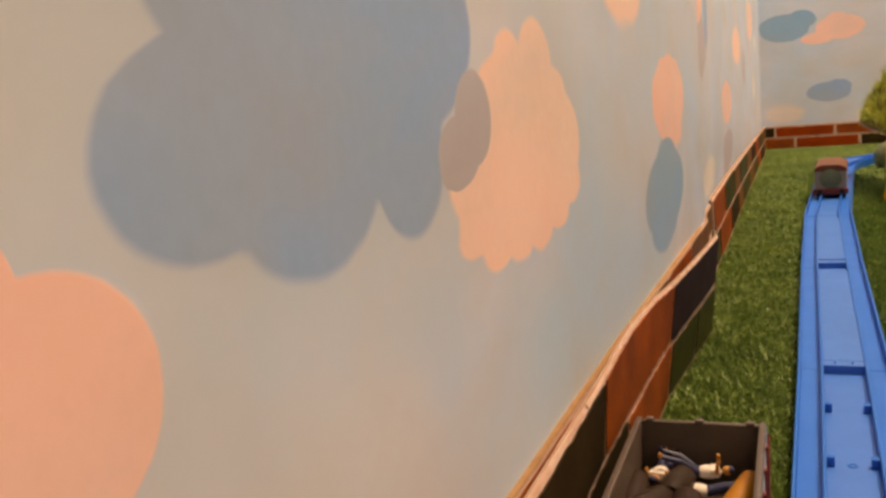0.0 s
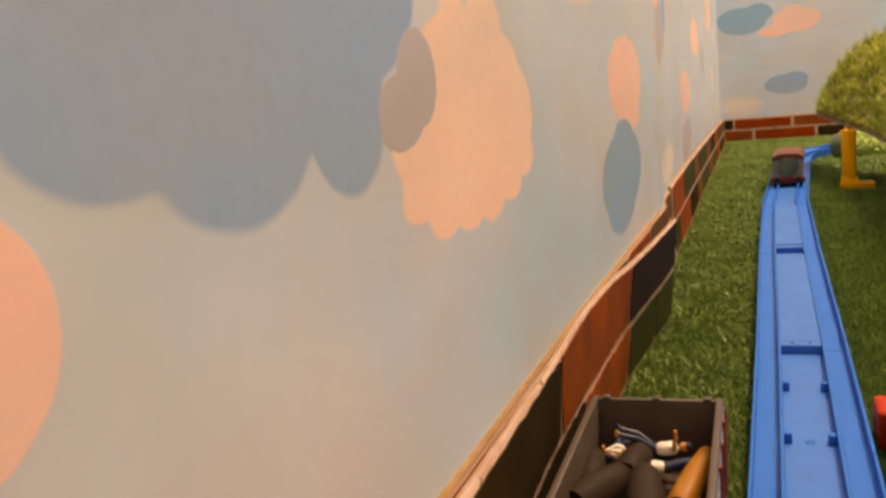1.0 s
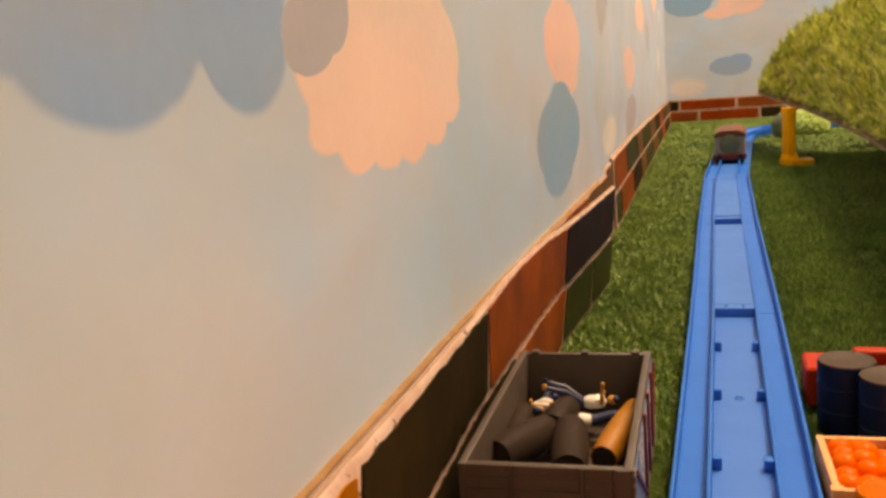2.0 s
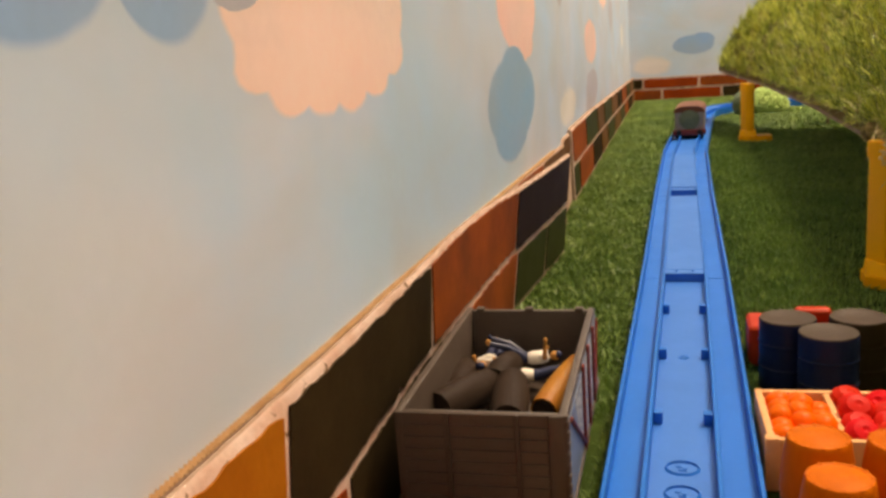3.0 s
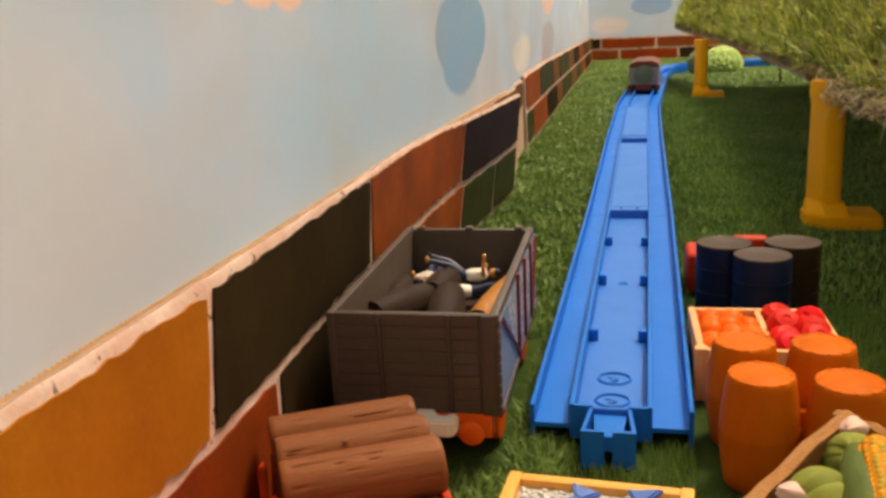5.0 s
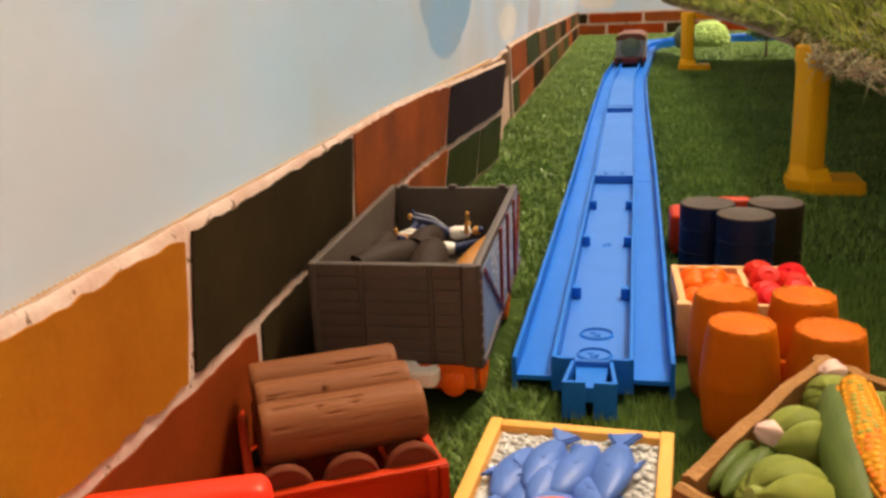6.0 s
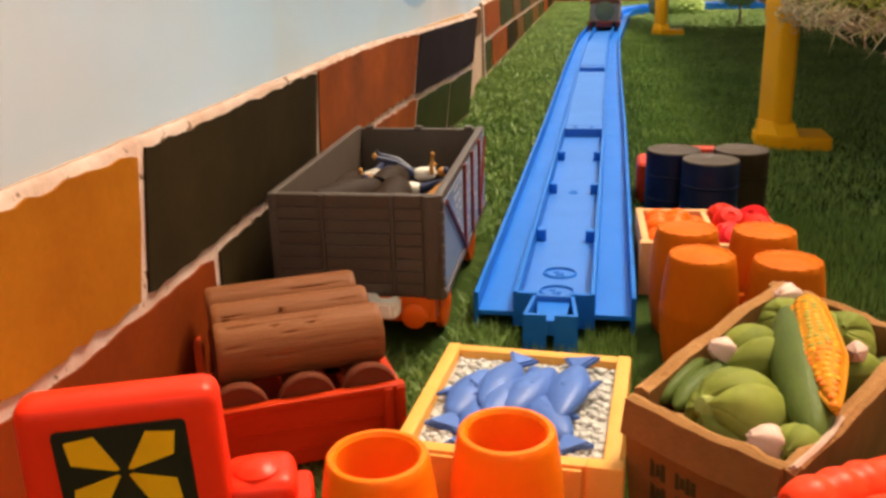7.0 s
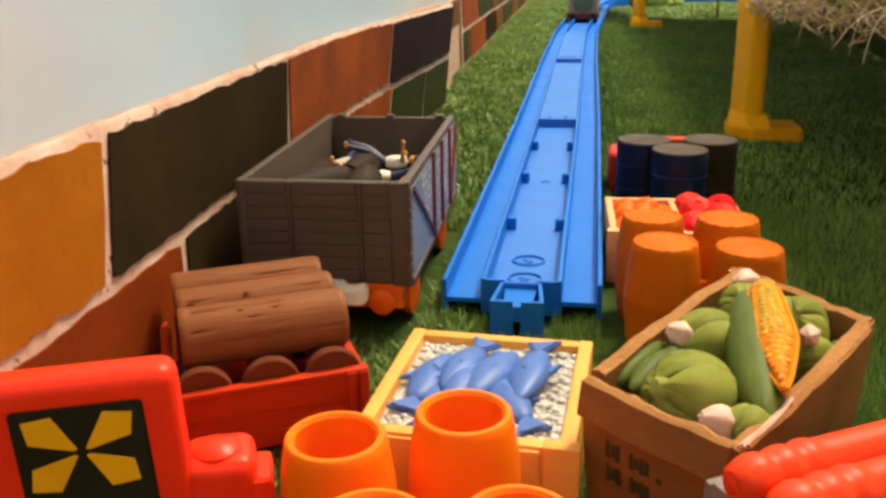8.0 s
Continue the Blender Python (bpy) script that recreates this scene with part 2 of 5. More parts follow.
APPLE = material("red_apple_plastic", (0.62, 0.013, 0.007), 0.46, 0.1, big=120.0, fine=900.0, bump=0.01, each=0.1, spec=0.12)
FRUIT = material("orange_fruit_plastic", (0.88, 0.13, 0.001), 0.4, 0.1, big=120.0, fine=900.0, bump=0.03, each=0.1, spec=0.15)
YELLOW = material("yellow_pier_plastic", (0.93, 0.44, 0.001), 0.42, 0.08, big=50.0, fine=900.0, bump=0.01, spec=0.2)
KRAFT = material("brown_card_box", (0.29, 0.135, 0.040), 0.75, 0.15, big=60.0, fine=1100.0, bump=0.06, tint=(0.18, 0.082, 0.027), spec=0.1)
KRAFT_EDGE = material("worn_card_rim", (0.40, 0.20, 0.075), 0.8, 0.2, big=120.0, fine=1100.0, bump=0.12, tint=(0.32, 0.15, 0.05), spec=0.1)
INK = material("dark_green_ink", (0.05, 0.045, 0.015), 0.7, 0.2, big=200.0, fine=1500.0, bump=0)
LEAF = material("cabbage_green", (0.38, 0.43, 0.066), 0.5, 0.15, big=70.0, fine=500.0, bump=0.03, tint=(0.44, 0.47, 0.11), each=0.12, spec=0.2)
STALK = material("pale_stalk", (0.31, 0.34, 0.085), 0.6, 0.12, big=90.0, fine=700.0, bump=0.03, spec=0.15)
HUSK = material("corn_husk_green", (0.075, 0.105, 0.018), 0.5, 0.2, big=70.0, fine=600.0, bump=0.06, stretch=(1, 0.25, 1), tint=(0.11, 0.145, 0.028), spec=0.2)
KERNEL = material("corn_kernel", (0.74, 0.40, 0.008), 0.4, 0.12, big=110.0, fine=900.0, bump=0.02, tint=(0.70, 0.22, 0.006), each=0.25, spec=0.25)
KERNEL_RED = material("reddish_corn_kernel", (0.74, 0.13, 0.006), 0.4, 0.12, big=110.0, fine=900.0, bump=0.02, tint=(0.74, 0.22, 0.006), each=0.25, spec=0.25)
COB = material("corn_cob_groove", (0.62, 0.24, 0.006), 0.5, 0.15, big=110.0, fine=900.0, bump=0.02, spec=0.15)
GARLIC = material("pinkish_bulb", (0.72, 0.47, 0.38), 0.5, 0.2, big=120.0, fine=900.0, bump=0.03)
SILVER = material("grey_bin_plastic", (0.20, 0.175, 0.155), 0.4, 0.1, big=60.0, fine=900.0, bump=0.02)
SAUSAGE = material("red_roll_plastic", (0.86, 0.05, 0.006), 0.42, 0.08, big=70.0, fine=900.0, bump=0.02, spec=0.3)
KEG_AMBER = material("amber_keg_plastic", (0.40, 0.175, 0.016), 0.42, 0.15, big=70.0, fine=900.0, bump=0.02, tint=(0.34, 0.12, 0.015))
BROWN_KEG = material("dark_keg_plastic", (0.040, 0.027, 0.020), 0.46, 0.2, big=80.0, fine=900.0, bump=0.03, spec=0.08)
WORN_WHITE = material("worn_white_print", (0.50, 0.50, 0.52), 0.6, 0.3, big=300.0, fine=1500.0, bump=0, spec=0.15)
SKIN = material("figure_tan_plastic", (0.62, 0.30, 0.07), 0.45, 0.08, big=200.0, fine=1500.0, bump=0)
WHITE = material("white_plastic", (0.80, 0.74, 0.66), 0.45, 0.06, big=200.0, fine=1500.0, bump=0)
DARK_BLUE = material("figure_navy_plastic", (0.022, 0.030, 0.085), 0.45, 0.1, big=200.0, fine=1500.0, bump=0)
TRAIN_GREY = material("engine_grey_plastic", (0.28, 0.26, 0.25), 0.4, 0.1, big=60.0, fine=900.0, bump=0.01)
TRAIN_BROWN = material("engine_brown_paint", (0.17, 0.060, 0.030), 0.4, 0.1, big=60.0, fine=900.0, bump=0.01)
BUSH = material("light_green_bush", (0.44, 0.60, 0.19), 0.8, 0.10, big=120.0, fine=900.0, bump=0.15)
STONE = material("grey_stone", (0.17, 0.21, 0.13), 0.8, 0.25, big=120.0, fine=900.0, bump=0.15)


# ---- building helpers ----
def finish(name, bm, mats, smooth=35):
    """Turns a bmesh in centimetres into a mesh in metres."""
    bmesh.ops.recalc_face_normals(bm, faces=bm.faces)
    bm.transform(Matrix.Scale(U, 4))
    me = bpy.data.meshes.new(name)
    bm.to_mesh(me)
    bm.free()
    for m in mats if isinstance(mats, (list, tuple)) else (mats,):
        me.materials.append(m)
    if smooth:
        me.shade_smooth()
        me.set_sharp_from_angle(angle=radians(smooth))
    return me


def part(name, bm, mats, parent, label="", smooth=35):
    ob = new(name, finish(name, bm, mats, smooth))
    ob.parent = parent
    if label:
        tagged(ob, label)
    return ob


def place(ob, x, y, z, rx=0, ry=0, rz=0):
    ob.matrix_basis = pose(x * U, y * U, z * U, rx, ry, rz)
    return ob


def thing(name, label, category, x, y, z=0.0, rz=0.0, group="", kind="", rx=0.0, ry=0.0):
    return place(tagged(new(name), label, category, group, kind), x, y, z, rx, ry, rz)


def solid(name, bm, mats, label, category, x=0, y=0, z=0, rz=0, group="", kind="", smooth=35):
    """A thing that is one mesh."""
    return place(tagged(new(name, finish(name, bm, mats, smooth)), label, category, group, kind), x, y, z, 0, 0, rz)


def box(x0, x1, y0, y1, z0, z1, bevel=0.0, bm=None, segments=2, index=0):
    own = bmesh.new()
    bmesh.ops.create_cube(own, size=1)
    own.transform(Matrix.Translation(((x0 + x1) / 2, (y0 + y1) / 2, (z0 + z1) / 2)) @ Matrix.Diagonal((x1 - x0, y1 - y0, z1 - z0, 1)))
    if bevel:
        bmesh.ops.bevel(own, geom=own.edges[:], offset=bevel, segments=segments, affect="EDGES", profile=0.6)
    for f in own.faces:
        f.material_index = index
    return join(bm, own)


def join(bm, own):
    if bm is None:
        return own
    me = bpy.data.meshes.new("scratch")
    own.to_mesh(me)
    own.free()
    bm.from_mesh(me)
    bpy.data.meshes.remove(me)
    return bm


def spin(profile, steps=28, bm=None, m=None, index=0):
    """A turned body round z from rows of radius and height."""
    own = bmesh.new()
    rings = []
    for r, z in profile:
        if r < 1e-4:
            rings.append([own.verts.new((0, 0, z))])
        else:
            rings.append([own.verts.new((r * math.cos(2 * math.pi * k / steps), r * math.sin(2 * math.pi * k / steps), z)) for k in range(steps)])
    for a, b in zip(rings, rings[1:]):
        for k in range(steps):
            j = (k + 1) % steps
            quad = [a[k % len(a)], a[j % len(a)], b[j % len(b)], b[k % len(b)]]
            quad = list(dict.fromkeys(quad))
            if len(quad) > 2:
                own.faces.new(quad).material_index = index
    if m is not None:
        own.transform(m)
    return join(bm, own)


def prism(outline, z0, z1, bm=None, m=None, bevel=0.0, index=0):
    """A flat outline in x and y, raised from z0 to z1."""
    own = bmesh.new()
    low = [own.verts.new((x, y, z0)) for x, y in outline]
    top = [own.verts.new((x, y, z1)) for x, y in outline]
    own.faces.new(low[::-1])
    own.faces.new(top)
    for k in range(len(low)):
        j = (k + 1) % len(low)
        own.faces.new((low[k], low[j], top[j], top[k]))
    if bevel:
        bmesh.ops.bevel(own, geom=own.edges[:], offset=bevel, segments=2, affect="EDGES")
    for f in own.faces:
        f.material_index = index
    if m is not None:
        own.transform(m)
    return join(bm, own)


def blob(rx, ry, rz, m=None, bm=None, rough=0.0, scale=1.0, seed=0, level=3, index=0):
    own = bmesh.new()
    bmesh.ops.create_icosphere(own, subdivisions=level, radius=1)
    for v in own.verts:
        d = 1 + rough * noise.noise(v.co * scale + Vector((seed * 7.3, seed * 3.1, seed)))
        v.co = Vector((v.co.x * rx * d, v.co.y * ry * d, v.co.z * rz * d))
    for f in own.faces:
        f.material_index = index
    if m is not None:
        own.transform(m)
    return join(bm, own)


def tube(points, radii, sides=8, bm=None, index=0):
    """A round rod through points, with a radius at each."""
    own = bmesh.new()
    rings = []
    for k, p in enumerate(points):
        a, b = Vector(points[max(k - 1, 0)]), Vector(points[min(k + 1, len(points) - 1)])
        q = (b - a).to_track_quat("Z", "Y")
        rings.append([own.verts.new(Vector(p) + q @ Vector((radii[k] * math.cos(2 * math.pi * s / sides), radii[k] * math.sin(2 * math.pi * s / sides), 0))) for s in range(sides)])
    for a, b in zip(rings, rings[1:]):
        for s in range(sides):
            j = (s + 1) % sides
            own.faces.new((a[s], a[j], b[j], b[s]))
    own.faces.new(rings[0][::-1])
    own.faces.new(rings[-1])
    for f in own.faces:
        f.material_index = index
    return join(bm, own)


def at(x, y, z, rx=0, ry=0, rz=0):
    return Matrix.LocRotScale((x, y, z), Euler([radians(a) for a in (rx, ry, rz)]), None)


def blades(name, base, length, width, lean, mat, label, category, bend=0.5, parent=None):
    """Many thin grass blades as one mesh. base: N x 3 in centimetres; lean: N x 3 tip offsets as a share of the length."""
    n = len(base)
    turn = np.random.uniform(0, 2 * np.pi, n)
    side = np.stack([np.cos(turn), np.sin(turn), np.zeros(n)], 1) * width[:, None] * 0.5
    tip = base + lean * length[:, None]
    mid = base + (lean * (1 - bend) + np.array([0, 0, 1.0]) * bend * lean[:, 2:3]) * length[:, None] * 0.5
    verts = np.stack([base - side, base + side, mid + side * 0.8, mid - side * 0.8, tip], 1).reshape(-1, 3) * U
    me = bpy.data.meshes.new(name)
    me.vertices.add(5 * n)
    me.vertices.foreach_set("co", verts.astype(np.float32).ravel())
    k = np.arange(n)[:, None] * 5
    loops = np.concatenate([k + np.array([[0, 1, 2, 3]]), k + np.array([[3, 2, 4]])], 1).ravel()
    me.loops.add(7 * n)
    me.loops.foreach_set("vertex_index", loops.astype(np.int32))
    me.polygons.add(2 * n)
    start = (np.arange(n)[:, None] * 7 + np.array([[0, 4]])).ravel()
    me.polygons.foreach_set("loop_start", start.astype(np.int32))
    me.update(calc_edges=True)
    me.validate()
    me.materials.append(mat)
    ob = new(name, me)
    if parent:
        ob.parent = parent
    return tagged(ob, label, category, "", "stuff")

# ---- the room: painted wall, far wall, floor, unseen closing walls and ceiling ----
WALL_LINE = [(-7.4, -170), (-7.4, 36), (-7.85, 39), (-8.3, 52), (-8.9, 78), (-9.25, 137.5)]


def wall_x(y):
    return float(np.interp(y, [q[1] for q in WALL_LINE], [q[0] for q in WALL_LINE]))


solid("wall_west", prism([*WALL_LINE, (-20, 137.5), (-20, -170)], -1, 240), WALL, "pale sky-blue painted wall with drifting soft cloud tones", "wall", kind="structure", smooth=0)
solid("wall_north", box(-20, 250, 137.5, 147, -1, 240), WALL, "pale sky-blue painted end wall behind the toy layout", "wall", kind="structure", smooth=0)
solid("wall_east", box(250, 260, -180, 147, -1, 240), PLASTER, "plain pale plaster wall of the room", "wall", kind="structure", smooth=0)
# unseen closing wall; its opening is added for the fill light
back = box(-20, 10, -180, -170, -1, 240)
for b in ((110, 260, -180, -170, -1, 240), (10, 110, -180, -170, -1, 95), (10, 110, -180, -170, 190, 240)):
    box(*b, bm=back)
solid("wall_south", back, PLASTER, "unseen pale plaster wall with an opening for the fill light", "wall", kind="structure", smooth=0)
solid("ceiling", box(-20, 260, -180, 147, 240, 246), PLASTER, "plain white room ceiling", "ceiling", kind="structure", smooth=0)
solid("ground", box(-20, 260, -180, 147, -3, 0), TURF, "green artificial turf mat covering the floor", "turf", kind="structure", smooth=0)


# ---- painted clouds: thin paint films on the walls ----
def lobed(lobes, steps=140, ragged=0.0, seed=0):
    """The outline of a union of ellipses (y, z, ry, rz), seen from inside their middle."""
    cy = sum(l[0] * l[2] * l[3] for l in lobes) / sum(l[2] * l[3] for l in lobes)
    cz = sum(l[1] * l[2] * l[3] for l in lobes) / sum(l[2] * l[3] for l in lobes)
    out = []
    for k in range(steps):
        a = 2 * math.pi * k / steps
        dy, dz, best = math.cos(a), math.sin(a), 0.05
        for y, z, ry, rz in lobes:
            py, pz, qy, qz = (cy - y) / ry, (cz - z) / rz, dy / ry, dz / rz
            aa, bb, cc = qy * qy + qz * qz, py * qy + pz * qz, py * py + pz * pz - 1
            if bb * bb - aa * cc > 0:
                best = max(best, (-bb + math.sqrt(bb * bb - aa * cc)) / aa)
        best *= 1 + ragged * noise.noise(Vector((3 * dy, 3 * dz, seed))) + 0.5 * ragged * noise.noise(Vector((11 * dy, 11 * dz, seed)))
        out.append((cy + best * dy, cz + best * dz))
    return out


def cloud(label, mat, lobes, proud, wall="west", ragged=0.03, seed=0, soft=0.22):
    bm = bmesh.new()
    pts = lobed(lobes, ragged=ragged, seed=seed)

    def spot(a, z, out):
        if wall == "north":
            return (a, 137.5 - out, z)
        return (wall_x(a) + out, a, z)

    # the paint thins out over a narrow brushed edge
    layer = bm.verts.layers.float.new("feather")
    cy, cz = sum(p[0] for p in pts) / len(pts), sum(p[1] for p in pts) / len(pts)
    rings = []
    for inset, full, out in ((-1.3, 0.0, -0.001), (-0.5, 0.0, 0.0010), (0.5, 1.0, proud * 0.4), (None, 1.0, proud * 0.4)):
        ring = []
        for y, z in pts:
            r = math.hypot(y - cy, z - cz)
            f = 0.35 if inset is None else max(0.45, 1 - inset * soft / max(r, 0.01))
            v = bm.verts.new(spot(cy + (y - cy) * f, cz + (z - cz) * f, out))
            v[layer] = full
            ring.append(v)
        rings.append(ring)
    mid = bm.verts.new(spot(cy, cz, proud * 0.4))
    mid[layer] = 1.0
    for a, b in zip(rings, rings[1:]):
        for k in range(len(a)):
            j = (k + 1) % len(a)
            bm.faces.new((a[k], a[j], b[j], b[k]))
    for k in range(len(pts)):
        bm.faces.new((rings[-1][k], rings[-1][(k + 1) % len(pts)], mid))
    return solid("painted_cloud", bm, mat, label, "painted cloud", group="clouds painted on the walls", kind="structure", smooth=0)


cloud("faint clear blue haze painted low on the wall", CLOUD_AIR, [(6.0, 7.4, 7.0, 2.2), (15.0, 6.6, 7.0, 1.6)], 0.006, ragged=0.10, seed=31, soft=6.5)
cloud("faint blush haze painted on the wall", CLOUD_PALE, [(-9.6, 8.4, 2.6, 1.8), (-11.4, 8.2, 1.8, 1.5)], 0.007, ragged=0.15, seed=32, soft=2.2)
cloud("faint blush haze painted high on the wall", CLOUD_PALE, [(-16.2, 14.9, 1.6, 1.7), (-16.4, 13.9, 1.2, 1.4)], 0.009, ragged=0.15, seed=34, soft=2.0)
cloud("large dusty blue cloud painted on the wall", CLOUD_BLUE, [(-12.3, 13.98, 1.82, 1.28), (-10.0, 13.6, 2.1, 1.62), (-6.75, 13.4, 1.48, 1.43), (-7.0, 15.6, 3.7, 2.0), (-10.5, 16.6, 2.75, 2.4), (-8.0, 17.6, 3.0, 1.6)], 0.012, ragged=0.012, seed=1, soft=0.24)
cloud("peach cloud with scalloped lower edge painted on the wall", CLOUD_PEACH, [(0.0, 12.7, 5.2, 2.1), (-0.4, 14.0, 3.1, 1.3), (-1.0, 14.6, 1.1, 1.05), (1.15, 14.7, 1.5, 1.28), (2.5, 13.8, 1.5, 1.0), (-3.9, 11.5, 1.0, 0.5), (-2.5, 10.95, 1.0, 0.5), (-0.9, 10.78, 1.0, 0.45), (0.8, 10.72, 1.0, 0.45), (2.5, 11.0, 1.0, 0.5), (4.0, 11.55, 1.0, 0.6)], 0.015, ragged=0.02, seed=2, soft=0.24)
cloud("greyish mauve cloud overlapping the peach one", CLOUD_MAUVE, [(-3.5, 13.8, 1.05, 0.98), (-4.4, 13.2, 1.12, 0.72), (-4.6, 12.95, 0.92, 0.5)], 0.018, ragged=0.02, seed=3, soft=0.08)
cloud("round coral pink cloud painted low on the wall", CLOUD_CORAL, [(-15.0, 11.8, 1.47, 1.35), (-15.9, 12.9, 0.78, 0.95), (-15.8, 11.5, 1.2, 1.3)], 0.012, ragged=0.012, seed=4, soft=0.10)
cloud("tall slim peach cloud painted on the wall", CLOUD_CORAL, [(23.4, 13.1, 4.9, 2.05), (24.6, 11.5, 2.6, 0.9)], 0.012, ragged=0.06, seed=5)
cloud("steel blue cloud with a pointed top painted above the bricks", CLOUD_TEAL, [(21.3, 8.9, 5.7, 2.0), (20.6, 7.9, 4.0, 1.6), (21.7, 10.2, 3.0, 1.2)], 0.017, ragged=0.03, seed=6, soft=0.4)
cloud("faint peach cloud high on the wall", CLOUD_PEACH, [(13.0, 17.6, 3.8, 1.4)], 0.011, ragged=0.08, seed=16, soft=0.9)
cloud("mauve streak painted on the wall", CLOUD_MAUVE, [(43.0, 15.9, 4.0, 1.9), (42.4, 15.0, 2.2, 1.4)], 0.012, ragged=0.1, seed=7, soft=0.6)
cloud("peach streak painted high on the wall", CLOUD_CORAL, [(39.0, 19.4, 6.0, 2.4)], 0.014, ragged=0.1, seed=8, soft=0.4)
cloud("blue streak painted high on the wall", CLOUD_BLUE, [(47.5, 18.6, 1.8, 3.0)], 0.012, ragged=0.1, seed=17, soft=0.4)
cloud("peach streak painted near the room corner", CLOUD_CORAL, [(69, 10.9, 7.0, 2.0)], 0.012, ragged=0.10, seed=9, soft=0.5)
cloud("mauve streak painted near the room corner", CLOUD_MAUVE, [(69, 6.6, 7.0, 1.7), (66, 5.6, 4.0, 1.2)], 0.015, ragged=0.12, seed=10, soft=0.5)
cloud("pale peach streak in the room corner", CLOUD_PEACH, [(86, 16.4, 6.0, 2.0)], 0.012, ragged=0.12, seed=11, soft=0.8)
cloud("pale peach streak high in the corner", CLOUD_PEACH, [(112, 20.0, 6.0, 2.5)], 0.012, ragged=0.12, seed=12, soft=0.8)
cloud("blue oval cloud painted on the end wall", CLOUD_TEAL, [(-5.4, 19.3, 3.9, 2.2), (-2.8, 20.4, 2.2, 1.5)], 0.016, "north", ragged=0.05, seed=13)
cloud("peach oval cloud painted on the end wall", CLOUD_CORAL, [(2.9, 18.7, 3.6, 1.9), (2.4, 19.8, 1.7, 1.2), (-0.5, 17.2, 2.4, 0.9)], 0.015, "north", ragged=0.05, seed=14)
cloud("small blue oval cloud painted on the end wall", CLOUD_BLUE, [(1.1, 8.7, 3.3, 1.55), (2.6, 9.5, 1.9, 1.1)], 0.016, "north", ragged=0.05, seed=15)
cloud("faint blush haze low on the end wall", CLOUD_WARM, [(-5.6, 5.6, 3.0, 1.6)], 0.011, "north", ragged=0.1, seed=18, soft=1.4)

# White streaks by the corner are the wall's glossy reflections, put in as paint.
cloud("white reflection streak painted by the room corner", WALL_GLEAM, [(118, 11.0, 2.2, 1.7)], 0.012, ragged=0.15, seed=41, soft=0.8)
cloud("white reflection streak painted by the room corner", WALL_GLEAM, [(123, 17.2, 1.8, 1.2)], 0.012, ragged=0.15, seed=42, soft=0.8)
cloud("white reflection streak painted high by the corner", WALL_GLEAM, [(108, 20.5, 2.6, 2.2)], 0.012, ragged=0.15, seed=43, soft=1.0)
cloud("mauve smudge painted by the room corner", CLOUD_MAUVE, [(97, 14.0, 3.0, 2.0)], 0.012, ragged=0.15, seed=44, soft=1.6)
# a pale glow on the wall, painted on as a white film
cloud("soft white glow painted above the far bricks", WALL_GLEAM, [(46, 6.6, 6.0, 1.3)], 0.012, ragged=0.15, seed=45, soft=1.2)


# ---- brick border: a painted card strip, its bricks one by one ----
# how the leaning card strip bends away from the wall: along y, its x at the top and at the middle joint
BEND_Y, BEND_TOP, BEND_MID = (-12, -5.7, 0, 4.2, 8.5, 12.8, 16.5, 20.5, 28.5), (-6.66, -6.66, -6.74, -6.82, -7.02, -6.94, -6.56, -6.27, -5.88), (-6.60, -6.62, -6.92, -7.08, -7.06, -7.0, -6.9, -6.61, -6.12)


def strip_x(y, z):
    top, mid = (sum(float(np.interp(y + q, BEND_Y, xs)) for q in (-1.6, -0.8, 0, 0.8, 1.6)) / 5 for xs in (BEND_TOP, BEND_MID))
    return mid + (top - mid) * (z - 3.1) / 2.45


def card_strip(name, label, y0, y1, tops, where, thick, step, face=None):
    bm = bmesh.new()
    n = max(2, int((y1 - y0) / step))
    rows = []
    for k in range(n + 1):
        y = y0 + (y1 - y0) * k / n
        top = float(np.interp(y, *tops)) + 0.04 * noise.noise(Vector((y * 0.9, 0, 3))) + 0.02 * noise.noise(Vector((y * 4.1, 0, 5)))
        col = []
        for z in (-0.2, 1.0, 2.4, 3.4, 4.4, top - 0.12, top):
            col.append(bm.verts.new(where(y, min(z, top), 0.0 if z < top else -0.08)))
        for z in (top, -0.2):
            col.append(bm.verts.new(where(y, z + (0.03 * noise.noise(Vector((y * 1.5, 2, 0))) if z > 0 else 0), -thick)))
        rows.append(col)
    for a, b in zip(rows, rows[1:]):
        for k in range(len(a)):
            j = (k + 1) % len(a)
            bm.faces.new((a[k], b[k], b[j], a[j])).material_index = 1 if k < 6 else 0
    bm.faces.new(rows[0])
    bm.faces.new(rows[-1][::-1])
    return solid(name, bm, [CARD, face or MORTAR], label, "brick border", kind="structure")


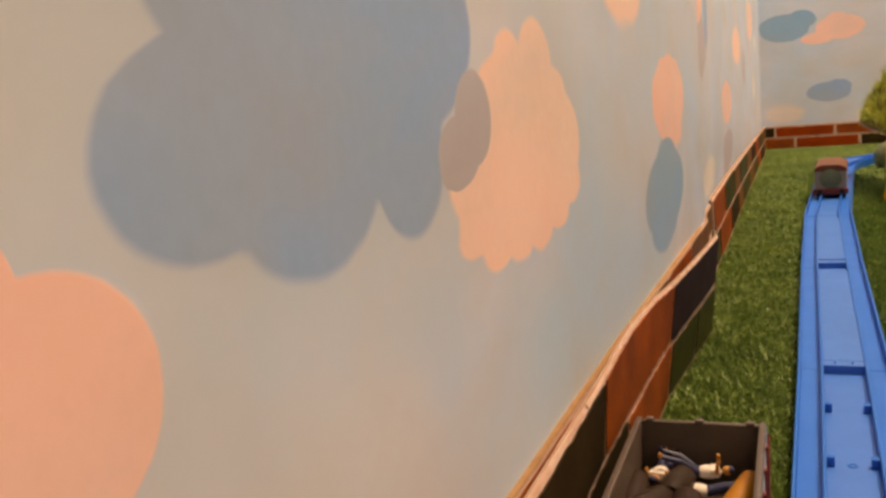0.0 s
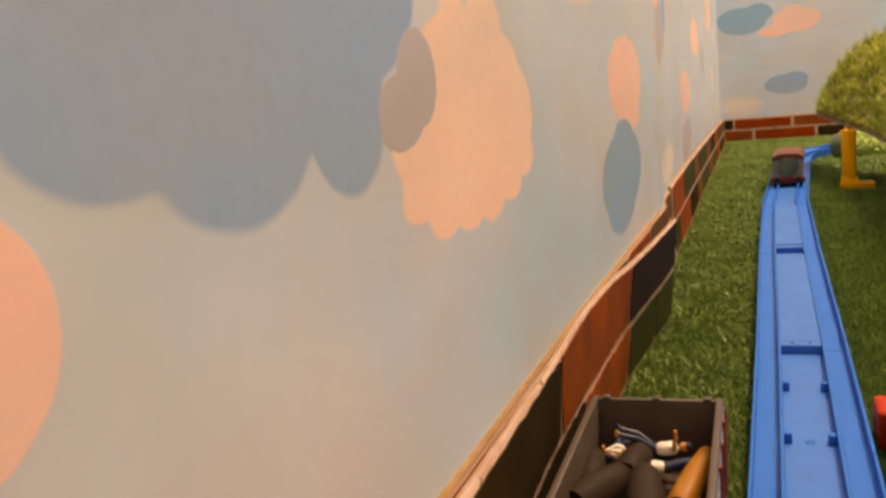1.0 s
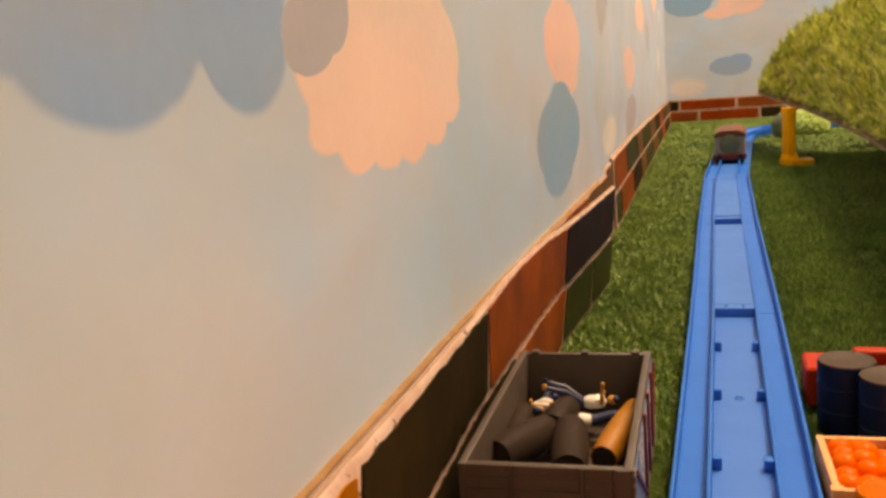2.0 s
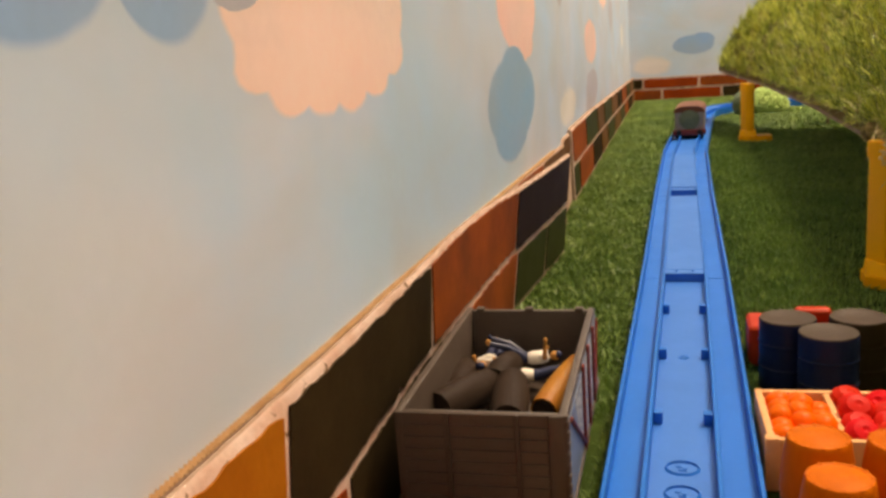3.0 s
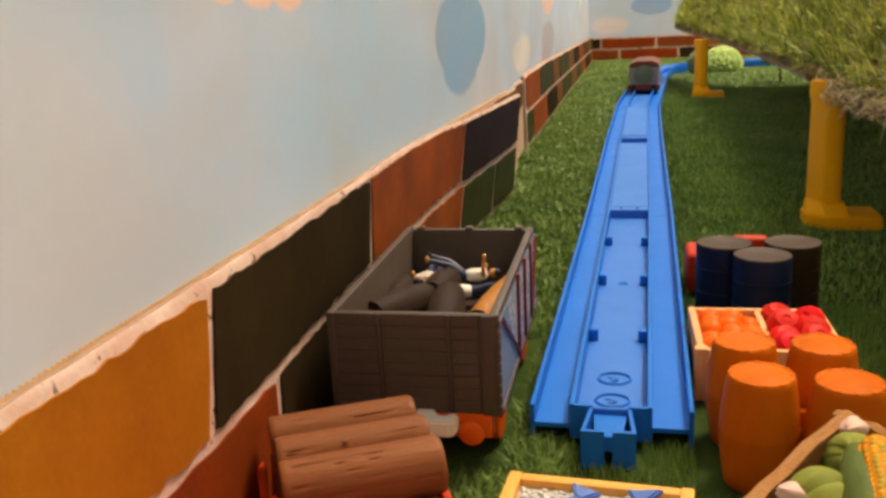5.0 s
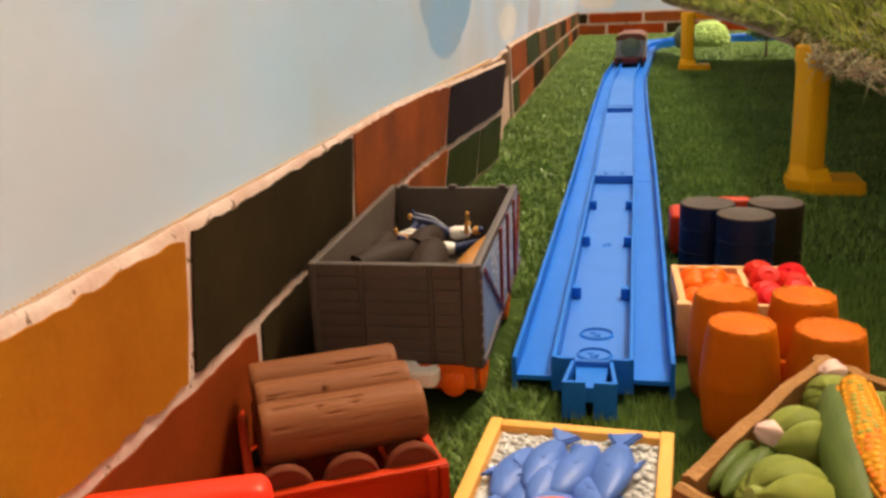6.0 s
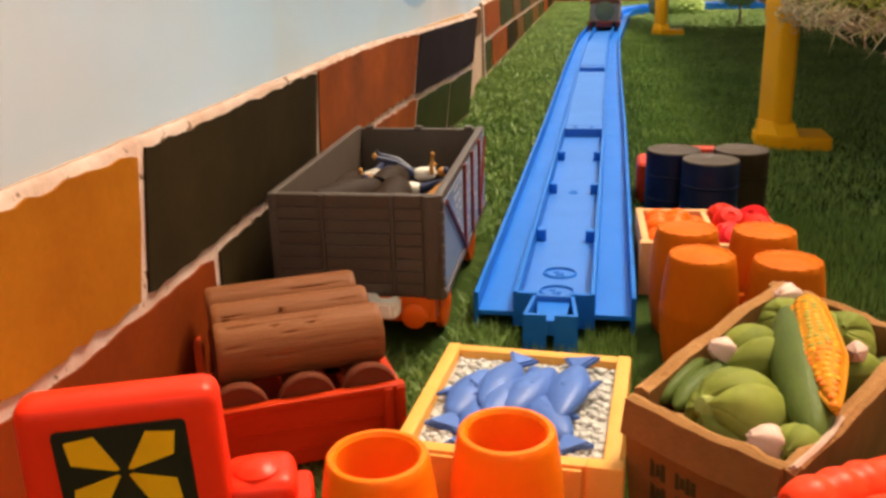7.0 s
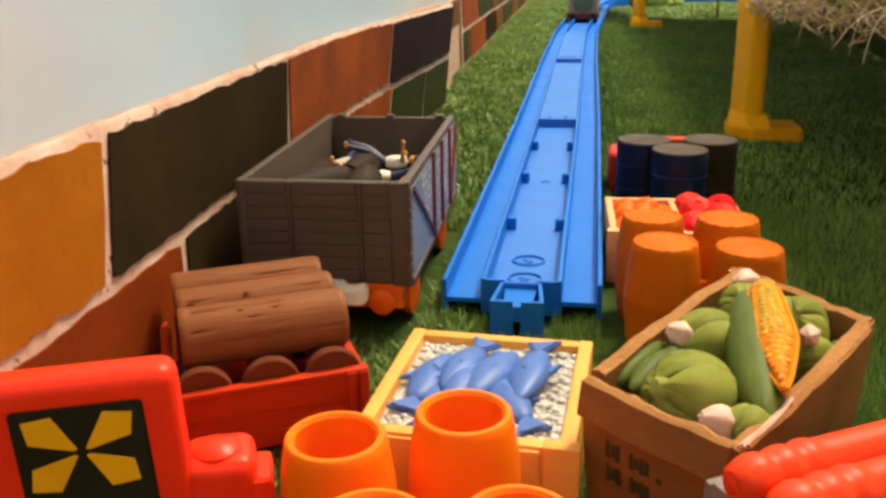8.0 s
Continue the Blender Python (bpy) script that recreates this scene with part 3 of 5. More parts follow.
def brick(parent, mat, y0, y1, z0, z1, where, proud, seed, wobble=0.06, top=None, lean=(0.0, 0.0)):
    """One painted brick: a thin raised patch with uneven edges."""
    bm = bmesh.new()
    n = max(4, min(40, int((y1 - y0) / (0.3 if y1 < 20 and z1 < 6 and where is west else 0.9))))

    def jag(a, b):
        return wobble * noise.noise(Vector((a * 0.8, b * 0.8, seed * 1.7))) + 0.7 * wobble * noise.noise(Vector((a * 3.7, b * 3.1, seed)))

    low = [(y0 + lean[0] + (y1 + lean[1] - y0 - lean[0]) * k / n, z0 + jag(y0 + k * 1.3, z0)) for k in range(n + 1)]
    high = [(y0 + (y1 - y0) * k / n, (float(np.interp(y0 + (y1 - y0) * k / n, *top)) if top else z1) + jag(y0 + k * 1.9, z1)) for k in range(n + 1)]
    mid = [((a[0] + b[0]) / 2, (z0 + z1) / 2) for a, b in zip(low, high)]
    low[0] = (y0 + lean[0] + 0.1 + jag(y0, 1), low[0][1] + 0.05)
    high[0] = (y0 + jag(y0, 2), high[0][1] - 0.05)
    low[-1] = (y1 + lean[1] - 0.05 + jag(y1, 4), low[-1][1])
    high[-1] = (y1 + jag(y1, 5), high[-1][1] - 0.05)
    cols = [[bm.verts.new(where(*p, d)) for p, d in ((a, 0.01), (a, proud), (m, proud), (b, proud), (b, 0.01))] for a, m, b in zip(low, mid, high)]
    for a, b in zip(cols, cols[1:]):
        for k in range(4):
            bm.faces.new((a[k], b[k], b[k + 1], a[k + 1]))
    for c in (cols[0], cols[-1]):
        bm.faces.new(c)
    return part("brick", bm, mat, parent, smooth=30)


def west(y, z, d):
    return (strip_x(y, z) + d, y, z)


TOPS_WEST = ((-60, -5, 5, 15, 31), (5.80, 5.78, 5.76, 5.66, 5.44))
strip = card_strip("brick_border_west", "painted card strip of large bricks with torn pale top edge", -60, 28.6, TOPS_WEST, west, 0.17, 0.3)
ROWS_WEST = [
    (BRICK_RED, -33, -18.2, 3.12, 0), (BRICK_OCHRE, -17.95, -6.02, 3.12, 0), (BRICK_BLACK, -5.80, 4.05, 3.12, 0), (BRICK_RUST, 4.36, 16.6, 3.08, 0),
    (BRICK_PLUM, 16.85, 28.5, 2.96, 0),
    (BRICK_BROWN, -26, -14, 0.25, 2.86), (BRICK_DEEP, -13.7, -3.52, 0.25, 2.86), (BRICK_BLACK, -3.22, 8.05, 0.25, 2.84), (BRICK_RUST, 8.36, 17.2, 0.25, 2.78),
    (BRICK_GREEN, 17.55, 23.2, 0.25, 2.68), (BRICK_GREEN, 23.5, 28.4, 0.25, 2.66),
]
# the joint between the ochre and the black brick slants
LEAN_WEST = {1: (0.0, -0.6), 2: (-0.6, 0.25), 3: (0.25, 0.0)}
for n, (mat, y0, y1, z0, z1) in enumerate(ROWS_WEST):
    brick(strip, mat, y0, y1, z0, z1 or 5.5, west, 0.05, n, 0.09, lean=LEAN_WEST.get(n, (0.0, 0.0)), top=None if z1 else (TOPS_WEST[0], [5.54, 5.58, 5.60, 5.52, 5.32]))


def behind(y, z, d):
    return (wall_x(y) + 0.17 + 0.02 * noise.noise(Vector((y * 0.3, 0, 9))) + d, y, z)


# a second strip stands behind it, flat on the wall; its corrugated core shows along the top
strip = card_strip("brick_border_behind", "second rust-brown card strip on the wall with corrugated edge", -60, 43.8, ((-60, 10, 27, 44), (5.52, 5.50, 5.24, 4.95)), behind, 0.15, 0.3, TAN_CARD)
for n, (mat, y0, y1) in enumerate(((BRICK_RUST, -33, -7.4), (BRICK_RUST, -7.1, 6.0), (BRICK_BROWN, 6.3, 19.5), (BRICK_RUST, 19.8, 27.6), (BRICK_BROWN, 27.9, 43.4))):
    brick(strip, mat, y0, y1, 3.2, 5.36, behind, 0.03, 130 + n, top=((-60, 10, 27, 44), (5.38, 5.36, 5.10, 4.82)))
brick(strip, BRICK_BLACK, 28.2, 35.0, 1.6, 3.0, behind, 0.03, 140)
flutes = bmesh.new()
for k in range(405):
    a = -22 + 0.135 * k
    x, _, z = behind(a, 5.515 - 0.0155 * max(0.0, a - 9), 0)
    prism([(-0.05, 0), (0.05, 0), (0.0, 0.07)], 0, 0.15, flutes, at(x - 0.15, a, z - 0.015, 90, 0, 90))
part("corrugation", flutes, FLUTE, strip, "tan corrugated paper core")


FAR_TOP = ((44, 55, 78, 108, 135), (5.15, 5.2, 4.85, 4.4, 3.95))


def west_far(y, z, d):
    return (float(np.interp(y, (44, 52, 79, 127, 136), (-7.66, -7.7, -7.98, -8.33, -8.4))) - 0.02 * z + d, y, z)


strip = card_strip("brick_border_far", "painted card strip of brown and green bricks along the wall", 44.0, 135.0, FAR_TOP, west_far, 0.3, 0.9)
MIX = [BRICK_RUST, BRICK_GREEN, BRICK_BROWN, BRICK_GREEN, BRICK_BROWN, BRICK_BLACK]
y, n = 44.5, 0
while y < 131:
    long = 9.6 + 1.6 * math.sin(n * 2.3)
    end = min(y + long - 0.5, 134.3)
    h = float(np.interp((y + end) / 2, *FAR_TOP))
    brick(strip, MIX[n % 6], y, end, h * 0.5 + 0.16, h - 0.14, west_far, 0.06, 20 + n, 0.05)
    y, n = y + long, n + 1
y, n = 44.5, 0
while y < 131:
    long = (3.6 if n == 0 else 9.6) + 1.5 * math.sin(n * 1.7)
    end = min(y + long - 0.5, 134.3)
    h = float(np.interp((y + end) / 2, *FAR_TOP))
    brick(strip, MIX[(n * 5 + 1) % 6], y, end, 0.3, h * 0.5 - 0.14, west_far, 0.06, 50 + n, 0.05)
    y, n = y + long, n + 1


def north(a, z, d):
    return (a, 135.9 - d, z)


strip = card_strip("brick_border_north", "painted card strip of red bricks with pale joints", -8.9, 70, ((-9, 70), (3.75, 3.9)), north, 0.4, 0.9)
NORTH_TOP = [(BRICK_BLACK, -8.7, -7.2), (BRICK_RED, -6.9, 1.7), (BRICK_RUST, 2.1, 9.5), (BRICK_OCHRE, 9.9, 17), (BRICK_RED, 17.4, 26), (BRICK_RUST, 26.4, 35), (BRICK_RED, 35.4, 44)]
NORTH_LOW = [(BRICK_RUST, -8.7, -4.2), (BRICK_RED, -3.8, 5.3), (BRICK_BLACK, 5.7, 9.6), (BRICK_RED, 10, 19), (BRICK_RUST, 19.4, 28), (BRICK_RED, 28.4, 37), (BRICK_BLACK, 37.4, 44)]
for n, (mat, a0, a1) in enumerate(NORTH_TOP):
    brick(strip, mat, a0, a1, 2.05, 3.5, north, 0.06, 80 + n, 0.06)
for n, (mat, a0, a1) in enumerate(NORTH_LOW):
    brick(strip, mat, a0, a1, 0.15, 1.7, north, 0.06, 90 + n, 0.06)


# ---- grass-covered hill board on yellow piers ----
EDGE = [(3.0, 9.7, 6.95), (7.0, 9.2, 6.5), (12.0, 8.6, 6.1), (22.0, 8.3, 6.15), (45.0, 8.1, 6.05), (72.0, 7.0, 5.9), (86.0, 4.6, 6.3), (92.0, 3.6, 6.6), (96.0, 4.4, 6.7)]
RISE = [(0.0, 0.0), (0.1, 0.4), (0.5, 1.3), (1.05, 2.6), (1.9, 4.2), (3.0, 5.9), (4.6, 7.5), (6.6, 9.0), (10.0, 11.0), (16.0, 13.0), (24.0, 14.0)]
EY, EX, EZ = (np.array([e[k] for e in EDGE]) for k in range(3))
RX, RZ = np.array([r[0] for r in RISE]), np.array([r[1] for r in RISE])
RS = np.r_[0, np.cumsum(np.hypot(np.diff(RX), np.diff(RZ)))]


def hill_point(y, s):
    """A point of the hill's skin: y along it, s up over it from its lower edge."""
    shrink = np.clip((96.5 - y) / 6.0, 0.25, 1.0) ** 0.5
    near = np.clip((y - 2.2) / 5.0, 0.3, 1.0) ** 0.5
    x = np.interp(y, EY, EX) + np.interp(s, RS, RX)
    return x, np.interp(y, EY, EZ) + np.interp(s, RS, RZ) * shrink * near


def hill_limit(y):
    """How far across the hill reaches: its far end is cut on the slant."""
    return np.interp(y, (0, 81.5, 84, 90, 96.5), (40.0, 40.0, 11.5, 8.6, 6.6))


hill = thing("grass_hill", "raised board covered with long olive artificial grass", "hill", 8, 50)
bm = bmesh.new()
ys = np.r_[np.linspace(3, 20, 18), np.linspace(22, 96, 38)]
ss = np.r_[np.linspace(0, 12, 25), np.linspace(14, RS[-1], 6)]
skin = [[bm.verts.new((x - 8 + 0.25 * noise.noise(Vector((y * 0.7, s, 0))), y - 50, z + 0.3 * noise.noise(Vector((y * 0.5, s * 0.6, 2))))) for s in ss * min(1.0, float(np.interp(hill_limit(y) - np.interp(y, EY, EX), RX, RS)) / RS[-1]) for x, z in (hill_point(y, s),)] for y in ys]
for a, b in zip(skin, skin[1:]):
    for k in range(len(ss) - 1):
        bm.faces.new((a[k], b[k], b[k + 1], a[k + 1]))
feet = [bm.verts.new((row[-1].co.x, row[-1].co.y, row[0].co.z)) for row in skin]
for k in range(len(skin) - 1):
    bm.faces.new((skin[k][-1], skin[k + 1][-1], feet[k + 1], feet[k]))
for k in (0, -1):
    bm.faces.new([*skin[k], feet[k]])
part("grass_mat", bm, HILL_SOIL, hill, "olive and brown matted base of the grass")
bm = bmesh.new()
low = [bm.verts.new((x - 8 + 0.1, y - 50, z - 0.3)) for y, x, z in EDGE] + [bm.verts.new((x - 8, y - 50, z)) for x, y, z in ((6.5, 96, 6.5), (8.5, 90, 6.4), (11.3, 84, 6.2), (32, 81.5, 6.2), (32, 3, 5.4))]
top = [bm.verts.new(v.co + Vector((0, 0, 0.28))) for v in low]
bm.faces.new(low)
bm.faces.new(top[::-1])
for k in range(len(low)):
    j = (k + 1) % len(low)
    bm.faces.new((low[k], low[j], top[j], top[k]))
part("board", bm, HILL_BOARD, hill, "bare brown board under the grass", smooth=20)
part("soil_clump", blob(0.7, 1.3, 0.5, at(0.45, -25.4, 6.35), rough=0.5, scale=2.0, seed=8), HILL_SOIL, hill, "dark grey-brown soil clump")


def pier(x, y, top, label):
    """A yellow bridge pier: chamfered shaft, collar, and a foot with a long toe."""
    p = thing("bridge_pier", label, "pier", x, y, 0, 0, "yellow piers under the hill")
    shaft = [(-0.60, 0.35), (-0.2, -0.6), (0.05, -0.75), (0.42, -0.75), (0.56, -0.6), (0.56, 0.75), (-0.66, 0.75)]
    part("shaft", prism(shaft, 0.6, top - 0.6, bevel=0.04), YELLOW, p)
    part("collar", prism([(u * 1.10, v * 1.12) for u, v in shaft], top - 0.78, top, bevel=0.05), YELLOW, p)
    foot = [(-0.85, 0.1), (-0.85, -0.5), (-0.05, -1.25), (0.15, -1.35), (2.12, -1.35), (2.22, -1.25), (2.22, 0.9), (-0.85, 0.9)]
    part("foot", prism(foot, 0, 0.60, bevel=0.07), YELLOW, p)
    own = bmesh.new()
    base = [(-0.8, 0.5), (-0.8, -0.4), (-0.05, -1.15), (0.85, -1.15), (0.85, 0.8)]
    tip = [(-0.75, 0.4), (-0.72, 0.2), (-0.25, -0.62), (0.7, -0.72), (0.75, 0.7)]
    a = [own.verts.new((u, v, 0.58)) for u, v in base]
    b = [own.verts.new((u, v, 1.12)) for u, v in tip]
    for k in range(5):
        own.faces.new((a[k], a[(k + 1) % 5], b[(k + 1) % 5], b[k]))
    own.faces.new(b)
    part("flare", own, YELLOW, p)
    return p


pier(8.42, 21.95, 6.3, "tall yellow plastic bridge pier standing on the turf")
pier(5.95, 75.5, 5.7, "yellow plastic bridge pier near the track")


# ---- blue track ----
def sweep(bm, section, path, caps=True):
    """Carries a rectangle (x0, x1, z0, z1) along rows of (x, y, heading)."""
    x0, x1, z0, z1 = section
    rings = []
    for x, y, h in path:
        c, s = math.cos(h), math.sin(h)
        rings.append([bm.verts.new((x + u * c, y - u * s, z)) for u, z in ((x0, z0), (x1, z0), (x1, z1), (x0, z1))])
    for a, b in zip(rings, rings[1:]):
        for k in range(4):
            bm.faces.new((a[k], a[(k + 1) % 4], b[(k + 1) % 4], b[k]))
    bm.faces.new(rings[0][::-1])
    bm.faces.new(rings[-1])


def line(x, y, h, a, b, n=1):
    return [(x + math.sin(h) * s, y + math.cos(h) * s, h) for s in np.linspace(a, b, n + 1)]


def arc(x, y, h, radius, a, b, n=10):
    """A bend to the right that starts at (x, y) with heading h (radians from +y)."""
    cx, cy = x + radius * math.cos(h), y - radius * math.sin(h)
    return [(cx - radius * math.cos(h + q), cy + radius * math.sin(h + q), h + q) for q in np.linspace(a / radius, b / radius, n + 1)]


def track(label, length, way, troughs, notches=(), rings=(), tongue=False):
    """One plastic rail piece. troughs: stretches where the middle lies deep; the rest is raised."""
    t = thing("track_piece", label, "toy track", 0, 0, 0, 0, "blue track pieces laid end to end")
    g = 0.015

    def bar(name, lo, hi, z0, z1, a, b, mat=BLUE):
        bm = bmesh.new()
        sweep(bm, (lo, hi, z0, z1), way(a, b))
        bmesh.ops.bevel(bm, geom=[e for e in bm.edges if e.calc_length() > 1.0], offset=0.018, segments=1, affect="EDGES")
        return part(name, bm, mat, t)

    for s in (-1, 1):
        for name, lo, hi, z0, z1 in (("outer_rail", 1.79, 1.9, 0.0, 0.92), ("channel", 0.95, 1.80, 0.36, 0.47), ("inner_rail", 0.84, 0.96, 0.1, 0.98)):
            bar(name, min(s * lo, s * hi), max(s * lo, s * hi), z0, z1, g, length - g)
    last = g
    for a, b in (*troughs, (length - g, length - g)):
        if a > last + 0.02:
            bar("raised_deck", -0.845, 0.845, 0.3, 0.90, last, a, BLUE_DECK)
        if b > a:
            bar("sunken_deck", -0.845, 0.845, 0.42, 0.52, a, b, BLUE_DECK)
            for q in notches:
                for s in (-1, 1):
                    x, y, h = way(q, q + 0.01)[0]
                    part("deck_clip", box(x + s * 0.70 - 0.13, x + s * 0.70 + 0.13, y - 0.17, y + 0.17, 0.5, 0.86, 0.02), BLUE, t)
        last = b
    for q in rings:
        x, y, h = way(q, q + 0.01)[0]
        ring = bmesh.new()
        for k in range(36):
            p, r = 2 * math.pi * k / 36, 2 * math.pi * (k + 1) / 36
            quad = [(c * math.cos(w), c * math.sin(w), z) for c, w, z in ((0.385, p, 0.52), (0.385, r, 0.52), (0.405, r, 0.575), (0.405, p, 0.575))]
            edge = [(c * math.cos(w), c * math.sin(w), z) for c, w, z in ((0.405, p, 0.575), (0.405, r, 0.575), (0.455, r, 0.52), (0.455, p, 0.52))]
            for f in (quad, edge):
                ring.faces.new([ring.verts.new((x + u, y + v * 0.9, z)) for u, v, z in f])
        part("embossed_ring", ring, BLUE, t)
        for u, v, w in ((-0.1, 0.08, 0.16), (0.06, -0.02, 0.1), (0.0, -0.12, 0.2)):
            part("embossed_bar", box(x + u - w / 2, x + u + w / 2, y + v - 0.02, y + v + 0.02, 0.515, 0.545), BLUE, t)
    if tongue:
        for s in (-1, 1):
            part("deck_peg", spin([(0, 0.97), (0.05, 0.965), (0.06, 0.89)], 10, m=at(s * 0.36, 21.05, 0)), BLUE, t)
        part("mould_mark", spin([(0.10, 0.52), (0.12, 0.545), (0.16, 0.545), (0.18, 0.52)], 18, m=at(0, 10.9, 0)), BLUE, t)
        for s in (-1, 1):
            bm = bmesh.new()
            out = [(s * 0.09, -1.22), (s * 0.61, -1.22), (s * 0.48, 0.0), (s * 0.40, 0.0), (s * 0.51, -1.12), (s * 0.09, -1.12)]
            prism(out if s > 0 else out[::-1], 0.02, 0.92, bm)
            part("coupling_prong", bm, BLUE, t)
        part("coupling_web", prism([(-0.30, -1.13), (0.30, -1.13), (0.395, 0.12), (-0.395, 0.12)], 0.40, 0.76), BLUE, t)
        part("end_wall", box(-0.845, -0.40, 0.0, 0.12, 0.1, 0.96, bm=box(0.40, 0.845, 0.0, 0.12, 0.1, 0.96)), BLUE, t)
    return t


track("bright blue plastic straight track with a split coupling tongue", 21.4, lambda a, b: line(0, 0, 0, a, b), [(0.12, 20.7)], (5.5, 10.9, 16.1), (1.25, 2.6), True)
track("bright blue plastic straight track with a raised middle deck", 21.4, lambda a, b: line(0, 21.4, -0.006, a, b), [(18.9, 21.1)])
track("pale-lit blue plastic straight track piece", 21.4, lambda a, b: line(-0.13, 42.8, 0.002, a, b), [(0.5, 0.9), (17.8, 21.39)])
track("blue plastic straight track with a sunken middle", 21.4, lambda a, b: line(-0.09, 64.2, 0.042, a, b), [(0.01, 13.0)])
track("short blue plastic straight track piece", 14.0, lambda a, b: line(0.81, 85.6, 0.05, a, b), [(6.0, 12.6)])
track("blue plastic curved track bending towards the hill", 23.5, lambda a, b: arc(1.51, 99.58, 0.05, 15.0, a, b), [(9.0, 12.0)])
track("blue plastic track running along the far bricks", 42.0, lambda a, b: line(16.4, 113.8, math.pi / 2, a, b), [(5.0, 20.0)])


# ---- grey open wagon beside the wall, with its load ----
wagon = thing("goods_wagon", "dark grey plastic open goods wagon with planked sides", "toy wagon", -4.38, 2.45, 0, 1.3)
W, L = 1.95, 4.0
part("floor", box(-W + 0.1, W - 0.1, -L + 0.1, L - 0.1, 1.35, 1.6, 0.03), GREY, wagon)
part("side_wall", box(-W, -W + 0.2, -L, L, 1.3, 3.68, 0.05), GREY, wagon)
side = part("side_wall", box(W - 0.2, W, -L, L, 1.3, 3.68, 0.05), GREY, wagon, "grey side with blue-grey panel, red ribs and worn pale writing")
part("end_wall", box(-W + 0.19, W - 0.19, L - 0.2, L, 1.3, 3.62, 0.04), GREY, wagon)
front = part("end_wall", box(-W + 0.19, W - 0.19, -L + 0.06, -L + 0.2, 1.3, 3.68, 0.03), GREY, wagon, "planked dark grey end with upright ribs")
for x0, x1 in ((-1.9, -0.78), (-0.68, 0.80), (0.90, 1.52)):
    for k in range(8):
        z = 1.36 + k * 0.29
        part("plank", box(x0, x1, -L + 0.02, -L + 0.08, z, z + 0.276, 0.012, segments=1), GREY, front)
for x in (-0.73, 0.85):
    part("upright_rib", box(x - 0.035, x + 0.035, -L - 0.005, -L + 0.1, 1.3, 3.66, 0.015), GREY, front)
part("corner_plate", box(1.56, W, -L - 0.005, -L + 0.1, 1.3, 3.66, 0.015), GREY, front)
part("corner_strip", box(W - 0.08, W + 0.035, -L - 0.035, -L + 0.12, 1.3, 3.7, 0.02), GREY, front)
for k in range(9):
    part("hinge_tooth", box(W - 0.04, W + 0.06, -L - 0.065, -L + 0.1, 1.42 + k * 0.25, 1.58 + k * 0.25, 0.02), GREY, front)
part("side_panel", box(W, W + 0.03, -L + 0.25, L - 0.2, 1.45, 3.5, 0.01, segments=1), SLATE, side, "blue-grey painted panel")
for y in (-0.7, 0.75, 2.3):
    part("upright_rib", box(W + 0.02, W + 0.1, y - 0.09, y + 0.09, 1.35, 3.62, 0.02), RIB_RED, side, "dark red rib")
for y0, y1 in ((-3.6, -0.8), (3.6, 2.4)):
    part("diagonal_brace", tube([(W + 0.05, y0, 3.45), (W + 0.05, y1, 1.6)], [0.06, 0.06], 6), RIB_RED, side, "dark red brace")
# the worn white writing cannot be read: rows of short thin bars between the ribs
rng = random.Random(17)
for y0, y1, rows in ((-2.5, -0.9, 7), (-0.5, 0.6, 8), (0.95, 2.1, 8), (2.5, 3.5, 7)):
    for k in range(rows):
        a = y0 + rng.uniform(0, 0.2) + (0.12 * k if y0 < -2 else 0)
        while a < y1 - 0.2:
            w = rng.uniform(0.08, 0.3)
            part("writing_bar", box(W + 0.028, W + 0.04, a, min(a + w, y1), 3.3 - k * 0.22, 3.37 - k * 0.22 + rng.uniform(0, 0.05)), WORN_WHITE, side, "worn pale writing", smooth=0)
            a += w + rng.uniform(0.06, 0.3)
part("lower_sill", box(W, W + 0.07, -L + 0.1, L - 0.1, 1.3, 1.45, 0.02), GREY, side)
for x in (-1.5, 0.0, 1.5):
    part("rim_nub", box(x - 0.12, x + 0.12, L - 0.22, L + 0.02, 3.55, 3.70, 0.03), GREY, wagon)
beam = part("buffer_beam", box(-1.55, 1.75, -L + 0.05, -L + 0.5, 0.72, 1.32, 0.05), ORANGE, wagon, "orange-red buffer beam")
for x in (-1.2, 1.32):
    part("buffer", spin([(0, 0.42), (0.2, 0.42), (0.29, 0.36), (0.3, 0.28), (0.16, 0.2), (0.14, 0)], 20, m=at(x, -L + 0.1, 0.98, 90)), ORANGE, beam, "round orange buffer")
part("underframe", box(-1.1, 1.1, -L + 0.4, L - 0.2, 0.6, 1.36, 0.05), BLACK, wagon)
for y in (-2.5, 2.3):
    for x in (-1.75, 1.55):
        part("wheel", spin([(0, 0), (0.5, 0), (0.66, 0.03), (0.68, 0.1), (0.68, 0.2), (0.6, 0.24), (0.3, 0.22), (0.12, 0.3), (0, 0.3)], 24, m=at(x, y, 0.72, 0, 90)), ORANGE, wagon, "orange wheel")
part("coupling_hook", prism([(0.02, -L + 0.15), (0.02, -L - 0.34), (0.10, -L - 0.42), (0.32, -L - 0.36), (0.36, -L - 0.58), (0.90, -L - 0.60), (1.02, -L - 0.46), (1.02, -L - 0.12), (0.84, -L - 0.08), (0.80, -L - 0.30), (0.56, -L - 0.32), (0.44, -L - 0.12), (0.42, -L + 0.15)], 1.02, 1.40, bevel=0.05), HOOK, wagon, "white hooked coupling")


